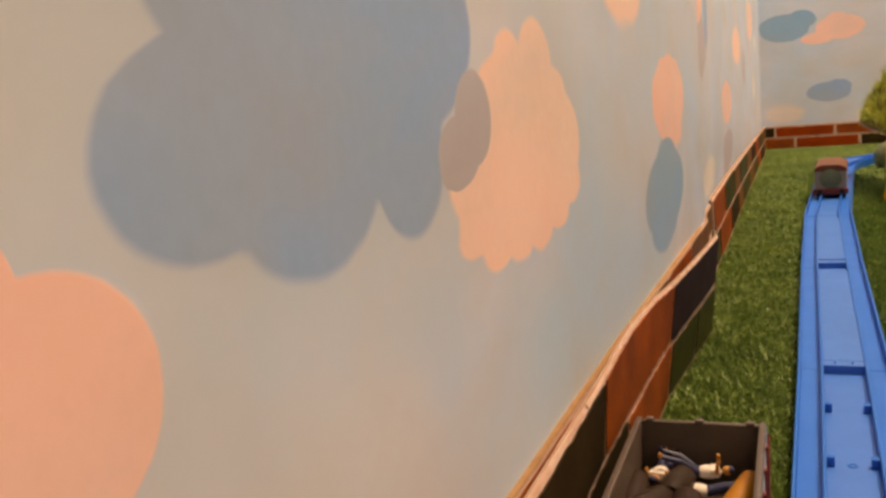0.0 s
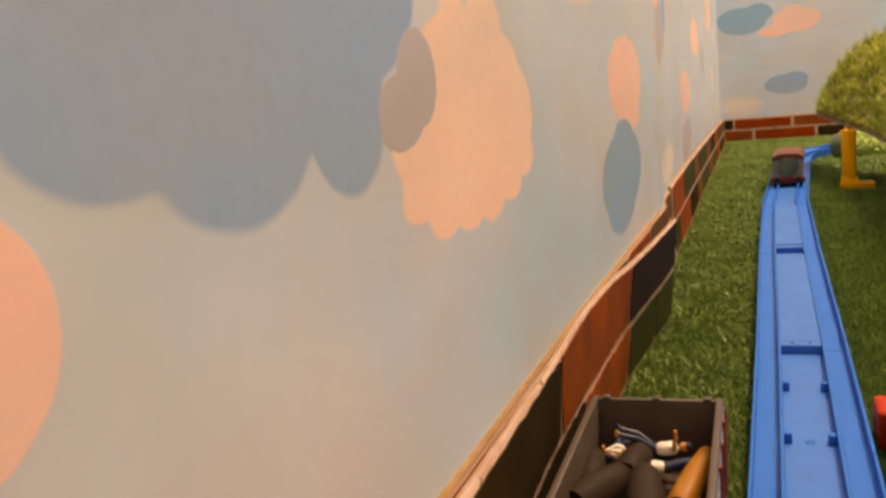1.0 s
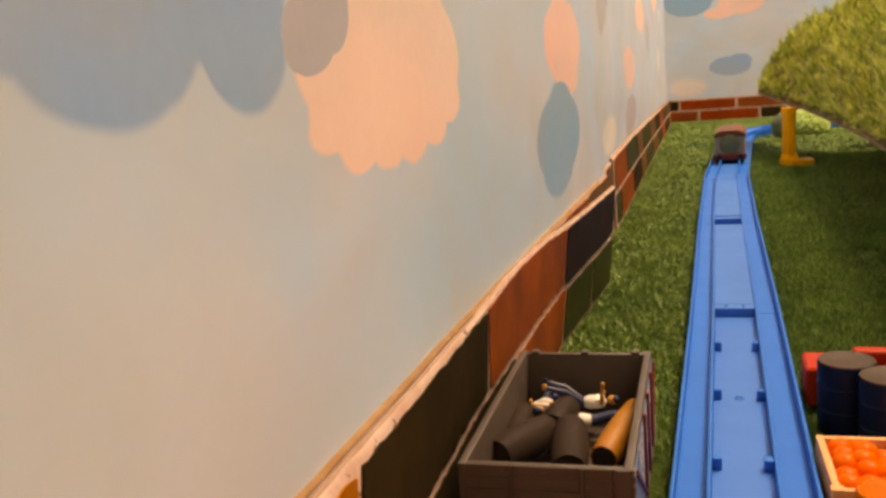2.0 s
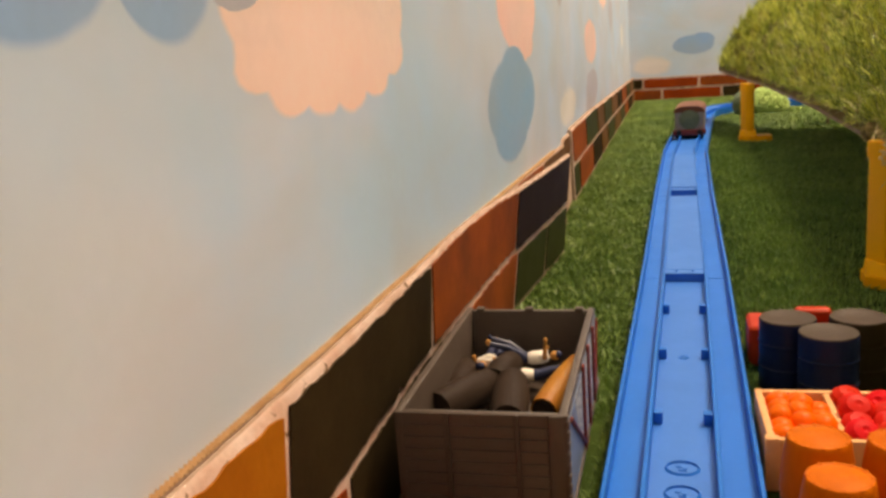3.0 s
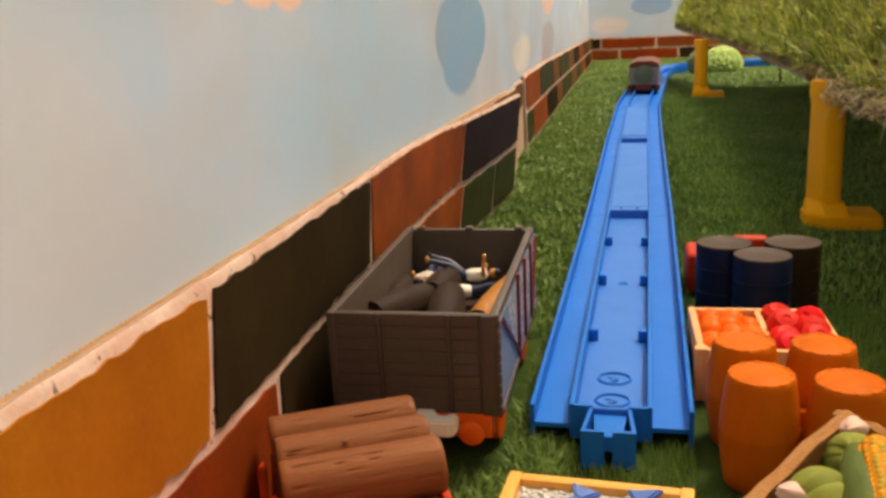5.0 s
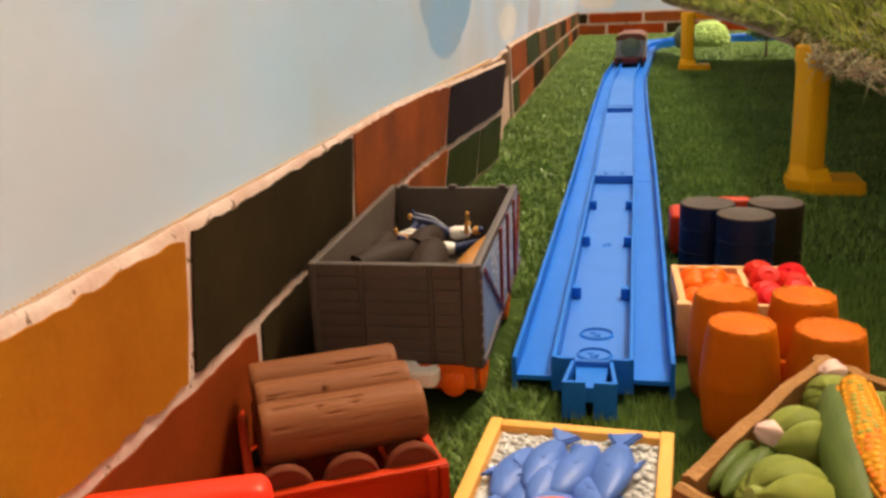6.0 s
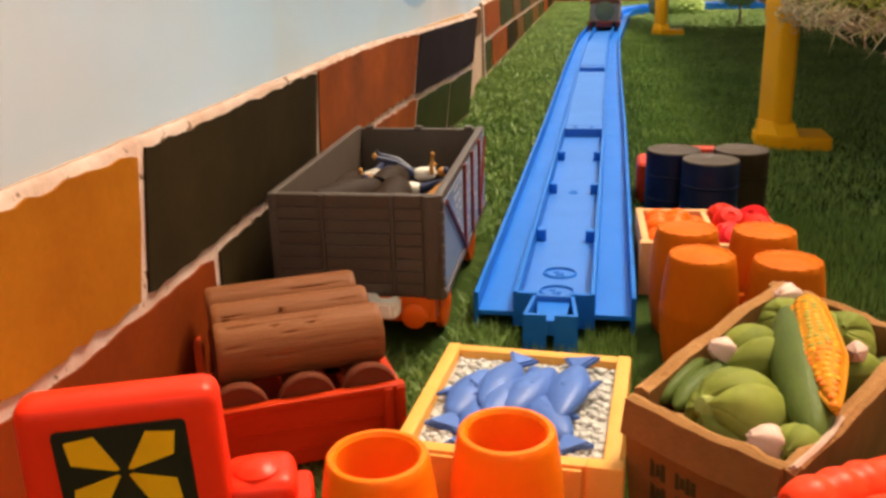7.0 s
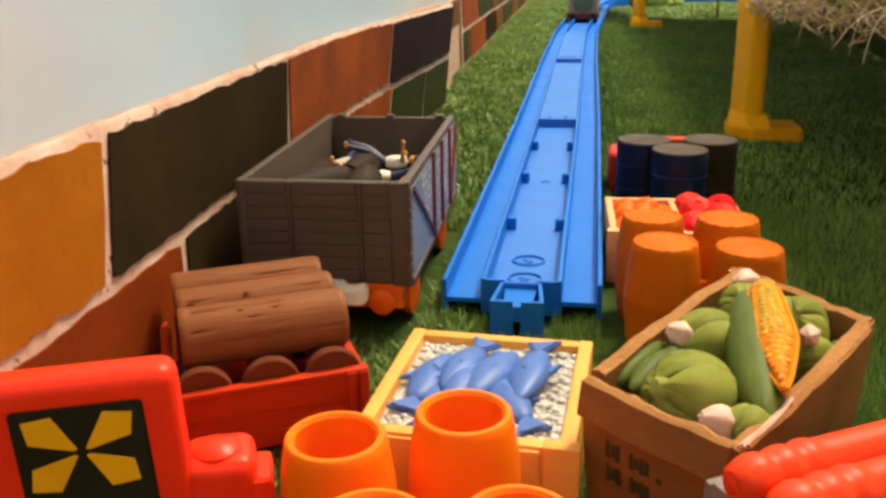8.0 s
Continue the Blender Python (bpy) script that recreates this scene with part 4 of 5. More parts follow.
def keg(name, label, mat, x, y, z, rz, r, long, rx=-90):
    body = [(r * 0.72, 0), (r * 0.86, 0.02), (r * 0.95, long * 0.2), (r, long * 0.36), (r * 1.02, long * 0.5), (r, long * 0.64), (r * 0.95, long * 0.8), (r * 0.86, long - 0.02), (r * 0.8, long), (r * 0.74, long - 0.08), (0, long - 0.08)]
    body = [(0, 0.08), (r * 0.72, 0.08), *body[1:]]
    ob = place(tagged(new(name, finish(name, spin(body, 24), mat)), label, "toy barrel", "kegs lying in the wagon"), x, y, z, rx, 0, rz)
    return ob


keg("keg", "dark brown plastic keg lying askew in the wagon", BROWN_KEG, -6.02, 1.0, 2.62, -20, 0.5, 2.6, rx=-95)
keg("keg", "dark brown plastic keg lying in the wagon", BROWN_KEG, -4.12, 0.7, 2.5, 8, 0.5, 2.6)
keg("keg", "dark brown plastic keg lying across the other kegs", BROWN_KEG, -5.0, 3.3, 2.5, -8, 0.43, 1.5)
amber = keg("keg", "small amber plastic keg lying against the wagon side", KEG_AMBER, -3.5, 2.3, 2.1, -12, 0.43, 3.0, rx=-86)
part("keg_end", spin([(0, -0.01), (0.29, -0.01), (0.31, 0.03), (0, 0.1)], 20), BROWN_KEG, amber, "dark round end")
keg("keg", "grey-brown plastic keg leaning along the wagon side", BROWN_KEG, -5.95, 2.5, 2.35, 4, 0.42, 2.1)


def figure(label, x, y, z, rz, shirt, knee=0.5, arm=0.6, spread=0.16, low=0.15):
    """A small toy figure lying on its back, its head towards local +y, one knee drawn up and one arm raised."""
    bm = blob(0.31, 0.46, 0.24, at(0, 0, 0), index=0, level=2)
    box(-0.29, 0.29, 0.05, 0.38, -0.12, 0.2, 0.09, bm, 2, 0)
    blob(0.17, 0.18, 0.17, at(0, 0.62, 0.06), bm, index=1, level=2)
    blob(0.18, 0.14, 0.13, at(0, 0.73, 0.1), bm, index=2, level=2)
    blob(0.26, 0.2, 0.19, at(0, -0.38, 0), bm, index=2, level=2)
    for s in (-1, 1):
        rise = knee if s < 0 else low
        tube([(s * 0.12, -0.4, 0), (s * spread, -0.92, rise * 0.7), (s * (spread + 0.06), -1.55, rise)], [0.15, 0.12, 0.085], 8, bm, 2)
        blob(0.065, 0.09, 0.12, at(s * (spread + 0.06), -1.60, rise + 0.05), bm, index=1 if s > 0 else 2, level=2)
        high = arm if s > 0 else 0.12
        tube([(s * 0.24, 0.28, 0.06), (s * 0.38, 0.30, 0.06 + high * 0.5), (s * 0.36, 0.34, 0.06 + high)], [0.09, 0.07, 0.06], 8, bm, 1 if s > 0 else 0)
        blob(0.075, 0.075, 0.09, at(s * 0.36, 0.34, 0.1 + high), bm, index=1, level=2)
    bm.transform(Matrix.Scale(0.86, 4))
    return solid("toy_figure", bm, [shirt, SKIN, DARK_BLUE], label, "toy figure", x, y, z, rz, "toy figures in the wagon")


figure("tiny plastic figure in white and navy with a raised arm", -4.12, 5.25, 2.5, -84, WHITE, 0.6, 0.65, 0.24, 0.62)
figure("tiny plastic figure in white lying under the others", -4.35, 4.45, 2.25, 100, WHITE, 0.3, 0.2, 0.2)
figure("tiny plastic figure in white slumped among the kegs", -5.5, 4.85, 2.5, 172, WHITE, 0.1, 0.15)

# ---- red log truck ----
truck = thing("log_wagon", "red plastic flat wagon carrying brown moulded logs", "toy wagon", -2.17, -6.23, 0, 28.0)
# local x runs along the near side (to -3.35), local y across to the far side
for name, b in (("side_wall", (-3.35, 0, 0, 0.16, 0.45, 1.6)), ("side_wall", (-3.35, 0, 3.94, 4.1, 0.45, 1.6)), ("end_wall", (-0.16, 0, 0.15, 3.95, 0.45, 1.6)), ("end_wall", (-3.35, -3.19, 0.15, 3.95, 0.45, 1.6))):
    part(name, box(*b, 0.04), TRUCK_RED, truck)
part("floor", box(-3.3, -0.05, 0.1, 4.0, 0.45, 0.62), TRUCK_RED, truck)
for z in (0.72, 1.10):
    part("side_ledge", box(-3.1, -0.3, -0.035, 0.02, z, z + 0.04, 0.012), TRUCK_RED, truck)
part("top_lip", box(-3.38, 0.03, -0.04, 0.18, 1.54, 1.66, 0.04), TRUCK_RED, truck)
for x in (-3.28, -0.28, -0.06):
    part("side_post", box(x - 0.08, x + 0.08, -0.07, 0.05, 0.45, 1.62, 0.03), TRUCK_RED, truck)
part("corner_post", box(-3.4, -3.2, 3.9, 4.12, 0.45, 1.75, 0.04), TRUCK_RED, truck)
for x in (-2.9, -0.45):
    for y in (0.9, 3.2):
        part("wheel", spin([(0, 0), (0.4, 0), (0.46, 0.05), (0.46, 0.25), (0.4, 0.3), (0, 0.3)], 20, m=at(x, y, 0.46, 90)), BLACK, truck)
for x in (-2.75, -1.62, -0.55):
    log = part("lower_log", spin([(0, 0), (0.46, 0), (0.5, 0.04), (0.5, 0.14), (0.30, 0.18), (0.30, 3.5), (0, 3.5)], 26, m=at(x, 0.18, 1.50, -90)), LOG_END, truck, "round-ended brown log")
    part("log_rim", spin([(0.44, 0.0), (0.47, -0.03), (0.5, 0.0), (0.5, 0.06)], 26, m=at(x, 0.18, 1.50, -90)), LOG_END, log)


def bark_log(y, z, r, x0, x1, seed):
    """A log across the wagon with carved grain grooves."""
    bm = bmesh.new()
    steps, sides = 48, 96
    rings = []
    for k in range(steps + 1):
        x = x0 + (x1 - x0) * k / steps
        ring = []
        for s in range(sides):
            a = 2 * math.pi * s / sides
            g = noise.noise(Vector((x * 0.30 + seed * 9, a * 4.6, seed)))
            here = min(1.0, max(0.0, 0.6 + 4 * noise.noise(Vector((x * 0.9, a * 2.0, seed + 40)))))
            d = 0.035 * here * max(0.0, 0.06 - abs(g)) / 0.06 if 0.06 < k / steps < 0.95 else 0
            end = 0.03 if k in (0, steps) else 0
            ring.append(bm.verts.new((x, y + (r - d - end) * math.cos(a), z + (r - d - end) * math.sin(a))))
        rings.append(ring)
    for a, b in zip(rings, rings[1:]):
        for s in range(sides):
            bm.faces.new((a[s], a[(s + 1) % sides], b[(s + 1) % sides], b[s]))
    bm.faces.new(rings[0][::-1])
    bm.faces.new(rings[-1])
    return bm


part("log", bark_log(1.10, 2.20, 0.53, -3.0, -0.14, 1), LOG, truck, "carved brown log")
part("log", bark_log(2.03, 2.24, 0.49, -2.98, -0.16, 2), LOG, truck, "carved brown log")
part("log", bark_log(2.96, 2.24, 0.49, -3.02, -0.2, 3), LOG, truck, "carved brown log")
part("twig_stub", spin([(0, 0.12), (0.07, 0.1), (0.09, 0)], 10, m=at(-1.75, 1.56, 2.62, -20)), LOG, truck)

# ---- red cab with a black and amber grille ----
cab = thing("toy_cab", "bright red plastic toy cab with a black vane grille", "toy vehicle", -4.42, -11.12, 0, 22.0)
shell = box(-1.18, 1.16, -0.15, 0.45, 0.5, 3.84, 0.27, segments=6)
for v in shell.verts:
    v.co.x += 0.10 * max(0.0, (3.4 - v.co.z) / 2.9) * (1 if v.co.x > 0 else 0)
part("housing", shell, RED, cab)
grille = part("grille", prism([(-0.70, 1.6), (-0.76, 3.46), (-0.72, 3.5), (0.70, 3.5), (0.75, 3.46), (0.82, 1.6)], 0, 0.06, m=at(0, -0.12, 0, 90), bevel=0.015), BLACK, cab, "black grille panel")
for u in (-1, 1):
    for v in (-1, 1):
        out = [(0.05, 0.05), (0.29, 0.50), (0.62, 0.46), (0.58, 0.17), (0.09, 0.03)]
        flat = [(u * a, 2.9 + v * b) for a, b in out]
        part("vane", prism(flat if u * v > 0 else flat[::-1], 0, 0.03, m=at(0, -0.175, 0, 90)), AMBER, grille, "amber vane", smooth=0)
part("base", box(-1.3, 1.9, -0.3, 1.5, 0.05, 0.7, 0.12), RED, cab)
part("side_tank", box(1.06, 2.0, -0.1, 0.8, 0.4, 2.42, 0.26, segments=5), RED, cab)
part("tank_cap", spin([(0, 0.16), (0.2, 0.14), (0.3, 0.06), (0.32, -0.1)], 20, m=at(1.50, 0.3, 2.38)), RED, cab)
part("tank_step", box(1.8, 2.2, -0.05, 0.7, 0.3, 2.1, 0.12, segments=3), RED, cab)

part("left_step", box(-1.8, -1.1, -0.1, 0.6, 0.3, 2.1, 0.12), RED, cab)

# ---- crate of fish on pebbles ----
crate = thing("fish_crate", "cream plastic crate filled with white pebbles", "crate", -0.13, -6.3, 0, -3.5)
for name, b in (("side_wall", (-1.7, -1.45, -1.9, 1.9, 0, 1.58)), ("side_wall", (1.45, 1.7, -1.9, 1.9, 0, 1.58)), ("end_wall", (-1.46, 1.46, 1.65, 1.9, 0, 1.56)), ("end_wall", (-1.46, 1.46, -1.9, -1.65, 0, 1.56))):
    part(name, box(*b, 0.05), CREAM, crate)
for s in (-1, 1):
    part("corner_post", box(s * 1.5 - 0.28, s * 1.5 + 0.28, -2.0, -1.72, 0, 1.62, 0.06), CREAM, crate)
part("floor", box(-1.5, 1.5, -1.7, 1.7, 0.02, 0.9), CREAM, crate)
for x in (-0.9, -0.3, 0.3, 0.9):
    part("front_plank", box(x - 0.27, x + 0.27, -1.96, -1.88, 0.05, 1.5, 0.03), CREAM, crate)
rng = random.Random(4)
pebbles = bmesh.new()
for k in range(2300):
    r = rng.uniform(0.05, 0.10)
    blob(r, r * rng.uniform(0.6, 1), r * 0.5, at(rng.uniform(-1.4, 1.4), rng.uniform(-1.6, 1.6), 1.33 + rng.uniform(0, 0.11), rz=rng.uniform(0, 180)), pebbles, 0.2, 2, k, 1)
box(-1.44, 1.44, -1.64, 1.64, 0.85, 1.395, bm=pebbles)
p = solid("pebbles", pebbles, PEBBLE, "small white pebbles heaped in the crate", "pebbles", -0.13, -6.3, 0, -3.5, kind="stuff", smooth=60)


def fish(x, y, z, rz, size=1.0, roll=0.0, label="glossy periwinkle blue plastic fish on the pebbles"):
    """A fish lying on its side, head towards local +y."""
    f = place(tagged(new("toy_fish"), label, "toy fish", "blue fish in the crate"), x, y, z, 0, roll, rz)
    bm = bmesh.new()
    rings = []
    for k in range(15):
        q = k / 14
        half = 0.335 * size * math.sin(math.pi * (0.05 + 0.93 * q) ** 0.85) ** 1.05 * (0.75 + 0.3 * q) + 0.055 * size
        thick = half * 0.60
        yy = (-0.85 + 1.85 * q) * size
        if k in (0, 14):
            half, thick = half * 0.35, thick * 0.35
        rings.append([bm.verts.new((half * math.cos(2 * math.pi * s / 18), yy, thick * math.sin(2 * math.pi * s / 18))) for s in range(18)])
    for a, b in zip(rings, rings[1:]):
        for s in range(18):
            bm.faces.new((a[s], a[(s + 1) % 18], b[(s + 1) % 18], b[s]))
    bm.faces.new(rings[0][::-1])
    bm.faces.new(rings[-1])
    part("body", bm, FISH, f, smooth=70)
    part("tail_fin", prism([(-0.08 * size, -0.75 * size), (-0.34 * size, -1.22 * size), (-0.1 * size, -1.12 * size), (0.0, -1.1 * size), (0.12 * size, -1.14 * size), (0.31 * size, -1.24 * size), (0.08 * size, -0.75 * size)], -0.06, 0.07, bevel=0.035), FISH, f)
    part("side_fin", prism([(-0.02 * size, 0.26 * size), (0.09 * size, 0.12 * size), (0.05 * size, -0.10 * size), (-0.05 * size, 0.02 * size)], 0.15 * size, 0.215 * size, bevel=0.02), FISH, f)
    part("belly_fin", prism([(-0.28 * size, -0.1 * size), (-0.50 * size, -0.3 * size), (-0.42 * size, -0.02 * size), (-0.3 * size, 0.15 * size)], -0.04, 0.05, bevel=0.02), FISH, f)
    part("back_fin", prism([(0.30 * size, -0.2 * size), (0.55 * size, -0.1 * size), (0.52 * size, 0.35 * size), (0.3 * size, 0.5 * size)], -0.04, 0.05, bevel=0.02), FISH, f)
    return f


fish(-1.02, -6.25, 1.51, -12, 1.0, 8)
fish(-0.80, -6.75, 1.43, -6, 0.88, 4)
fish(-0.52, -5.95, 1.63, 165, 0.9, -10)
fish(-0.42, -6.35, 1.55, -12, 1.0, 12)
fish(-0.02, -6.15, 1.59, -20, 1.0, 6)
fish(0.22, -5.85, 1.49, 20, 0.9, -4)
fish(0.62, -6.05, 1.61, 172, 1.04, 10)
fish(0.30, -6.75, 1.49, 28, 0.95, -5)
fish(-0.2, -7.05, 1.47, 8, 0.85, 6)


# ---- orange barrels ----
def barrel_profile(r, h):
    out = [(r * 0.99, 0.0), (r * 1.04, 0.04)]
    out += [(r * (1.04 + 0.19 * math.sin(math.pi * q)), 0.04 + (h - 0.1) * q) for q in np.linspace(0.08, 0.48, 6)]
    out += [(r * 1.245, h * 0.49), (r * 1.245, h * 0.52)]
    return out + [(r * (1.04 + 0.19 * math.sin(math.pi * q)), 0.04 + (h - 0.1) * q) for q in np.linspace(0.55, 0.96, 6)]


def open_barrel(parent, x, y, r, h):
    rows = barrel_profile(r, h) + [(r * 1.03, h - 0.03), (r * 0.99, h), (r * 0.88, h + 0.005), (r * 0.82, h - 0.05), (r * 0.84, h * 0.5), (r * 0.72, 0.3), (0, 0.3)]
    return part("barrel", spin([(0, 0), *rows], 40, m=at(x, y, 0)), CUP_ORANGE, parent, "open-topped orange barrel")


cups = thing("open_barrels", "bright orange plastic barrels with open tops, moulded together", "toy barrels", -0.9, -9.6, 0, 0)
for x, y in ((-1.66, -9.87), (-0.08, -9.02), (0.86, -11.3), (-0.75, -11.6)):
    open_barrel(cups, x + 0.9, y + 9.6, 0.65, 2.5)
part("web", box(-0.7, 0.75, -0.15, 0.25, 0.2, 0.9, 0.05), CUP_ORANGE, cups)

kegs = thing("closed_barrels", "ochre-orange plastic barrels with domed lids, moulded together", "toy barrels", 3.85, -0.5, 0, 0)
for x, y in ((2.98, 0.6), (4.66, 0.55), (3.14, -1.3), (4.82, -1.5)):
    rows = barrel_profile(0.66, 2.5) + [(0.68, 2.47), (0.65, 2.5), (0.60, 2.50), (0.57, 2.485), (0.45, 2.515), (0.2, 2.55), (0, 2.56)]
    b = part("barrel", spin([(0, 0), *rows], 40, m=at(x - 3.85, y + 0.5, 0)), BARREL, kegs, "closed ochre barrel")
    for k in range(12):
        a = 2 * math.pi * k / 12
        part("rim_notch", box(-0.03, 0.03, 0.58, 0.68, 2.46, 2.515, 0.012), BARREL, b).matrix_basis = at((x - 3.85) * U, (y + 0.5) * U, 0, rz=math.degrees(a))
part("web", box(-0.95, 0.95, -0.12, 0.12, 0.1, 1.35, 0.04), BARREL, kegs)
part("web", box(-0.12, 0.12, -0.95, 0.95, 0.1, 1.35, 0.04), BARREL, kegs)

# ---- fruit crate ----
crate = thing("fruit_crate", "pale plastic crate with two bins of toy fruit", "crate", 3.85, 4.5, 0, 2.0)
for name, b in (("side_wall", (-1.82, -1.62, -1.7, 1.65, 0, 1.4)), ("side_wall", (1.62, 1.82, -1.7, 1.65, 0, 1.4)), ("end_wall", (-1.63, 1.63, 1.45, 1.65, 0, 1.38)), ("end_wall", (-1.63, 1.63, -1.7, -1.5, 0, 1.38)), ("divider", (-0.02, 0.16, -1.5, 1.46, 0.3, 1.36))):
    part(name, box(*b, 0.04), PALE, crate)
part("floor", box(-1.65, 1.65, -1.55, 1.5, 0.02, 0.75), PALE, crate)
part("corner_post", box(-1.9, -1.55, -1.8, -1.5, 0, 1.44, 0.05), PALE, crate)
rng = random.Random(7)
for k in range(14):
    col, row = k % 3, k // 3
    ob = solid("toy_orange", blob(0.37, 0.37, 0.34, rough=0.04, scale=2, seed=k), FRUIT, "small orange plastic fruit in the crate", "toy fruit", 3.85 - 1.3 + 0.53 * col + rng.uniform(-0.07, 0.07), 3.38 + 0.56 * row + rng.uniform(-0.08, 0.08), 1.12 + rng.uniform(0, 0.12) + (0.16 if k in (4, 7, 10) else 0), 0, "oranges in the crate")
for k in range(9):
    col, row = k % 2, k // 2
    rows = [(0, 0.285), (0.03, 0.285), (0.09, 0.32), (0.24, 0.30), (0.36, 0.17), (0.38, 0.0), (0.32, -0.18), (0.18, -0.3), (0, -0.28)]
    ob = solid("toy_apple", spin(rows, 24, m=Matrix.Scale(1.2, 4) @ at(0, 0, 0, rng.uniform(10, 40), rng.uniform(-25, 25))), APPLE, "small glossy red plastic apple in the crate", "toy fruit", 3.85 + 0.56 + 0.72 * col + rng.uniform(-0.06, 0.06), 3.4 + 0.58 * row + rng.uniform(-0.06, 0.06), 1.18 + rng.uniform(0, 0.12) + (0.15 if k in (4, 7) else 0), 0, "apples in the crate")

# ---- oil drums on a red base ----
for x, y, mat, label in ((3.25, 9.95, NAVY, "dark navy plastic oil drum with brown lid"), (4.28, 8.55, NAVY, "navy plastic oil drum with brown lid in front of the others"), (5.38, 10.1, DRUM_BLACK, "near-black plastic oil drum with brown lid")):
    drum = thing("oil_drum", label, "toy drum", x, y, 0, 0, "oil drums on the turf")
    part("body", spin([(0, 0), (0.86, 0), (0.88, 0.05), (0.87, 0.72), (0.9, 0.76), (0.87, 0.8), (0.87, 1.5), (0.9, 1.54), (0.87, 1.58), (0.88, 2.22), (0.86, 2.27), (0, 2.27)], 36), mat, drum)
    part("lid", spin([(0, 2.272), (0, 2.29), (0.80, 2.29), (0.85, 2.31), (0.86, 2.272)], 36), DRUM_TOP, drum, "dull brown lid")
tray = thing("drum_stand", "red plastic block standing behind the oil drums", "toy load", 3.6, 12.4)
part("block", box(-1.45, 1.35, -0.9, 0.9, 0, 1.45, 0.22, segments=3), TRUCK_RED, tray)
part("knob", spin([(0, 0.35), (0.35, 0.3), (0.45, 0), (0, 0)], 18, m=at(0.85, 0.1, 1.43)), TRUCK_RED, tray)
part("bar", box(0.1, 1.3, -0.45, 0.15, 1.2, 1.93, 0.2, segments=4), TRUCK_RED, tray)

# ---- card box of vegetables ----
veg = thing("vegetable_box", "brown card box heaped with toy vegetables, worn rim", "box", 3.87, -6.55, 0, 0)
C = [(1.55 - 3.87, -7.9 + 6.55), (3.5 - 3.87, -9.6 + 6.55), (6.15 - 3.87, -5.4 + 6.55), (4.3 - 3.87, -3.3 + 6.55)]


def card_wall(p, q, top0, top1, thick, seed):
    """One side of the box with a slightly wavy torn rim."""
    bm = bmesh.new()
    (x0, y0), (x1, y1) = p, q
    d = Vector((x1 - x0, y1 - y0, 0))
    inward = Vector((-d.y, d.x, 0)).normalized() * thick
    n, rows = 16, []
    for k in range(n + 1):
        f = k / n
        a = Vector((x0, y0, 0)) + d * f
        z = top0 + (top1 - top0) * f + 0.07 * noise.noise(Vector((f * 5, seed, 1))) + 0.05 * noise.noise(Vector((f * 14, seed, 4)))
        bulge = inward * (-0.25 * math.sin(math.pi * f))
        rows.append([bm.verts.new(v) for v in (a * 0.94, a + bulge + Vector((0, 0, z * 0.6)), a * 1.02 + bulge + Vector((0, 0, z)), a * 1.02 + bulge + inward * 0.5 + Vector((0, 0, z + 0.05)), a * 1.02 + bulge + inward + Vector((0, 0, z)), a * 0.94 + inward)])
    for a, b in zip(rows, rows[1:]):
        for k in range(6):
            f = bm.faces.new((a[k], b[k], b[(k + 1) % 6], a[(k + 1) % 6]))
            f.material_index = 1 if k in (2, 3) else 0
    bm.faces.new(rows[0])
    bm.faces.new(rows[-1][::-1])
    return bm


near_wall = part("side_wall", card_wall(C[0], C[1], 2.5, 2.5, 0.24, 1), [KRAFT, KRAFT_EDGE], veg, "brown card side with stencilled marks")
part("side_wall", card_wall(C[1], C[2], 2.5, 2.6, 0.24, 2), [KRAFT, KRAFT_EDGE], veg)
part("side_wall", card_wall(C[2], C[3], 2.6, 2.65, 0.24, 3), [KRAFT, KRAFT_EDGE], veg)
part("side_wall", card_wall((C[3][0], C[3][1]), (C[0][0] + 0.12, C[0][1] + 0.25), 2.65, 2.55, 0.24, 4), [KRAFT, KRAFT_EDGE], veg)
part("floor", prism([(x * 0.93, y * 0.93) for x, y in C], 0.02, 1.3), KRAFT, veg)


def flap(p, q, in0, z0, in1, z1, thick, seed):
    """A folded card flap along one rim: from (in0, z0) inside the edge to (in1, z1)."""
    bm = bmesh.new()
    (x0, y0), (x1, y1) = p, q
    way = Vector((x1 - x0, y1 - y0, 0))
    inward = Vector((-way.y, way.x, 0)).normalized()
    lean = Vector((in1 - in0, z1 - z0)).normalized()
    rows = []
    for k in range(13):
        f = 0.03 + 0.94 * k / 12
        wave = 0.05 * noise.noise(Vector((f * 6, seed, 2)))
        a = Vector((x0, y0, 0)) * 1.02 + way * f - inward * 0.06 * math.sin(math.pi * f)
        ends = ((in0, z0 + wave), (in1, z1 + wave * 0.5), (in1 + lean.y * thick, z1 - lean.x * thick + wave * 0.5), (in0 + lean.y * thick, z0 - lean.x * thick + wave))
        rows.append([bm.verts.new(a + inward * i + Vector((0, 0, z))) for i, z in ends])
    for a, b in zip(rows, rows[1:]):
        for k in range(4):
            bm.faces.new((a[k], b[k], b[(k + 1) % 4], a[(k + 1) % 4]))
    bm.faces.new(rows[0])
    bm.faces.new(rows[-1][::-1])
    return bm


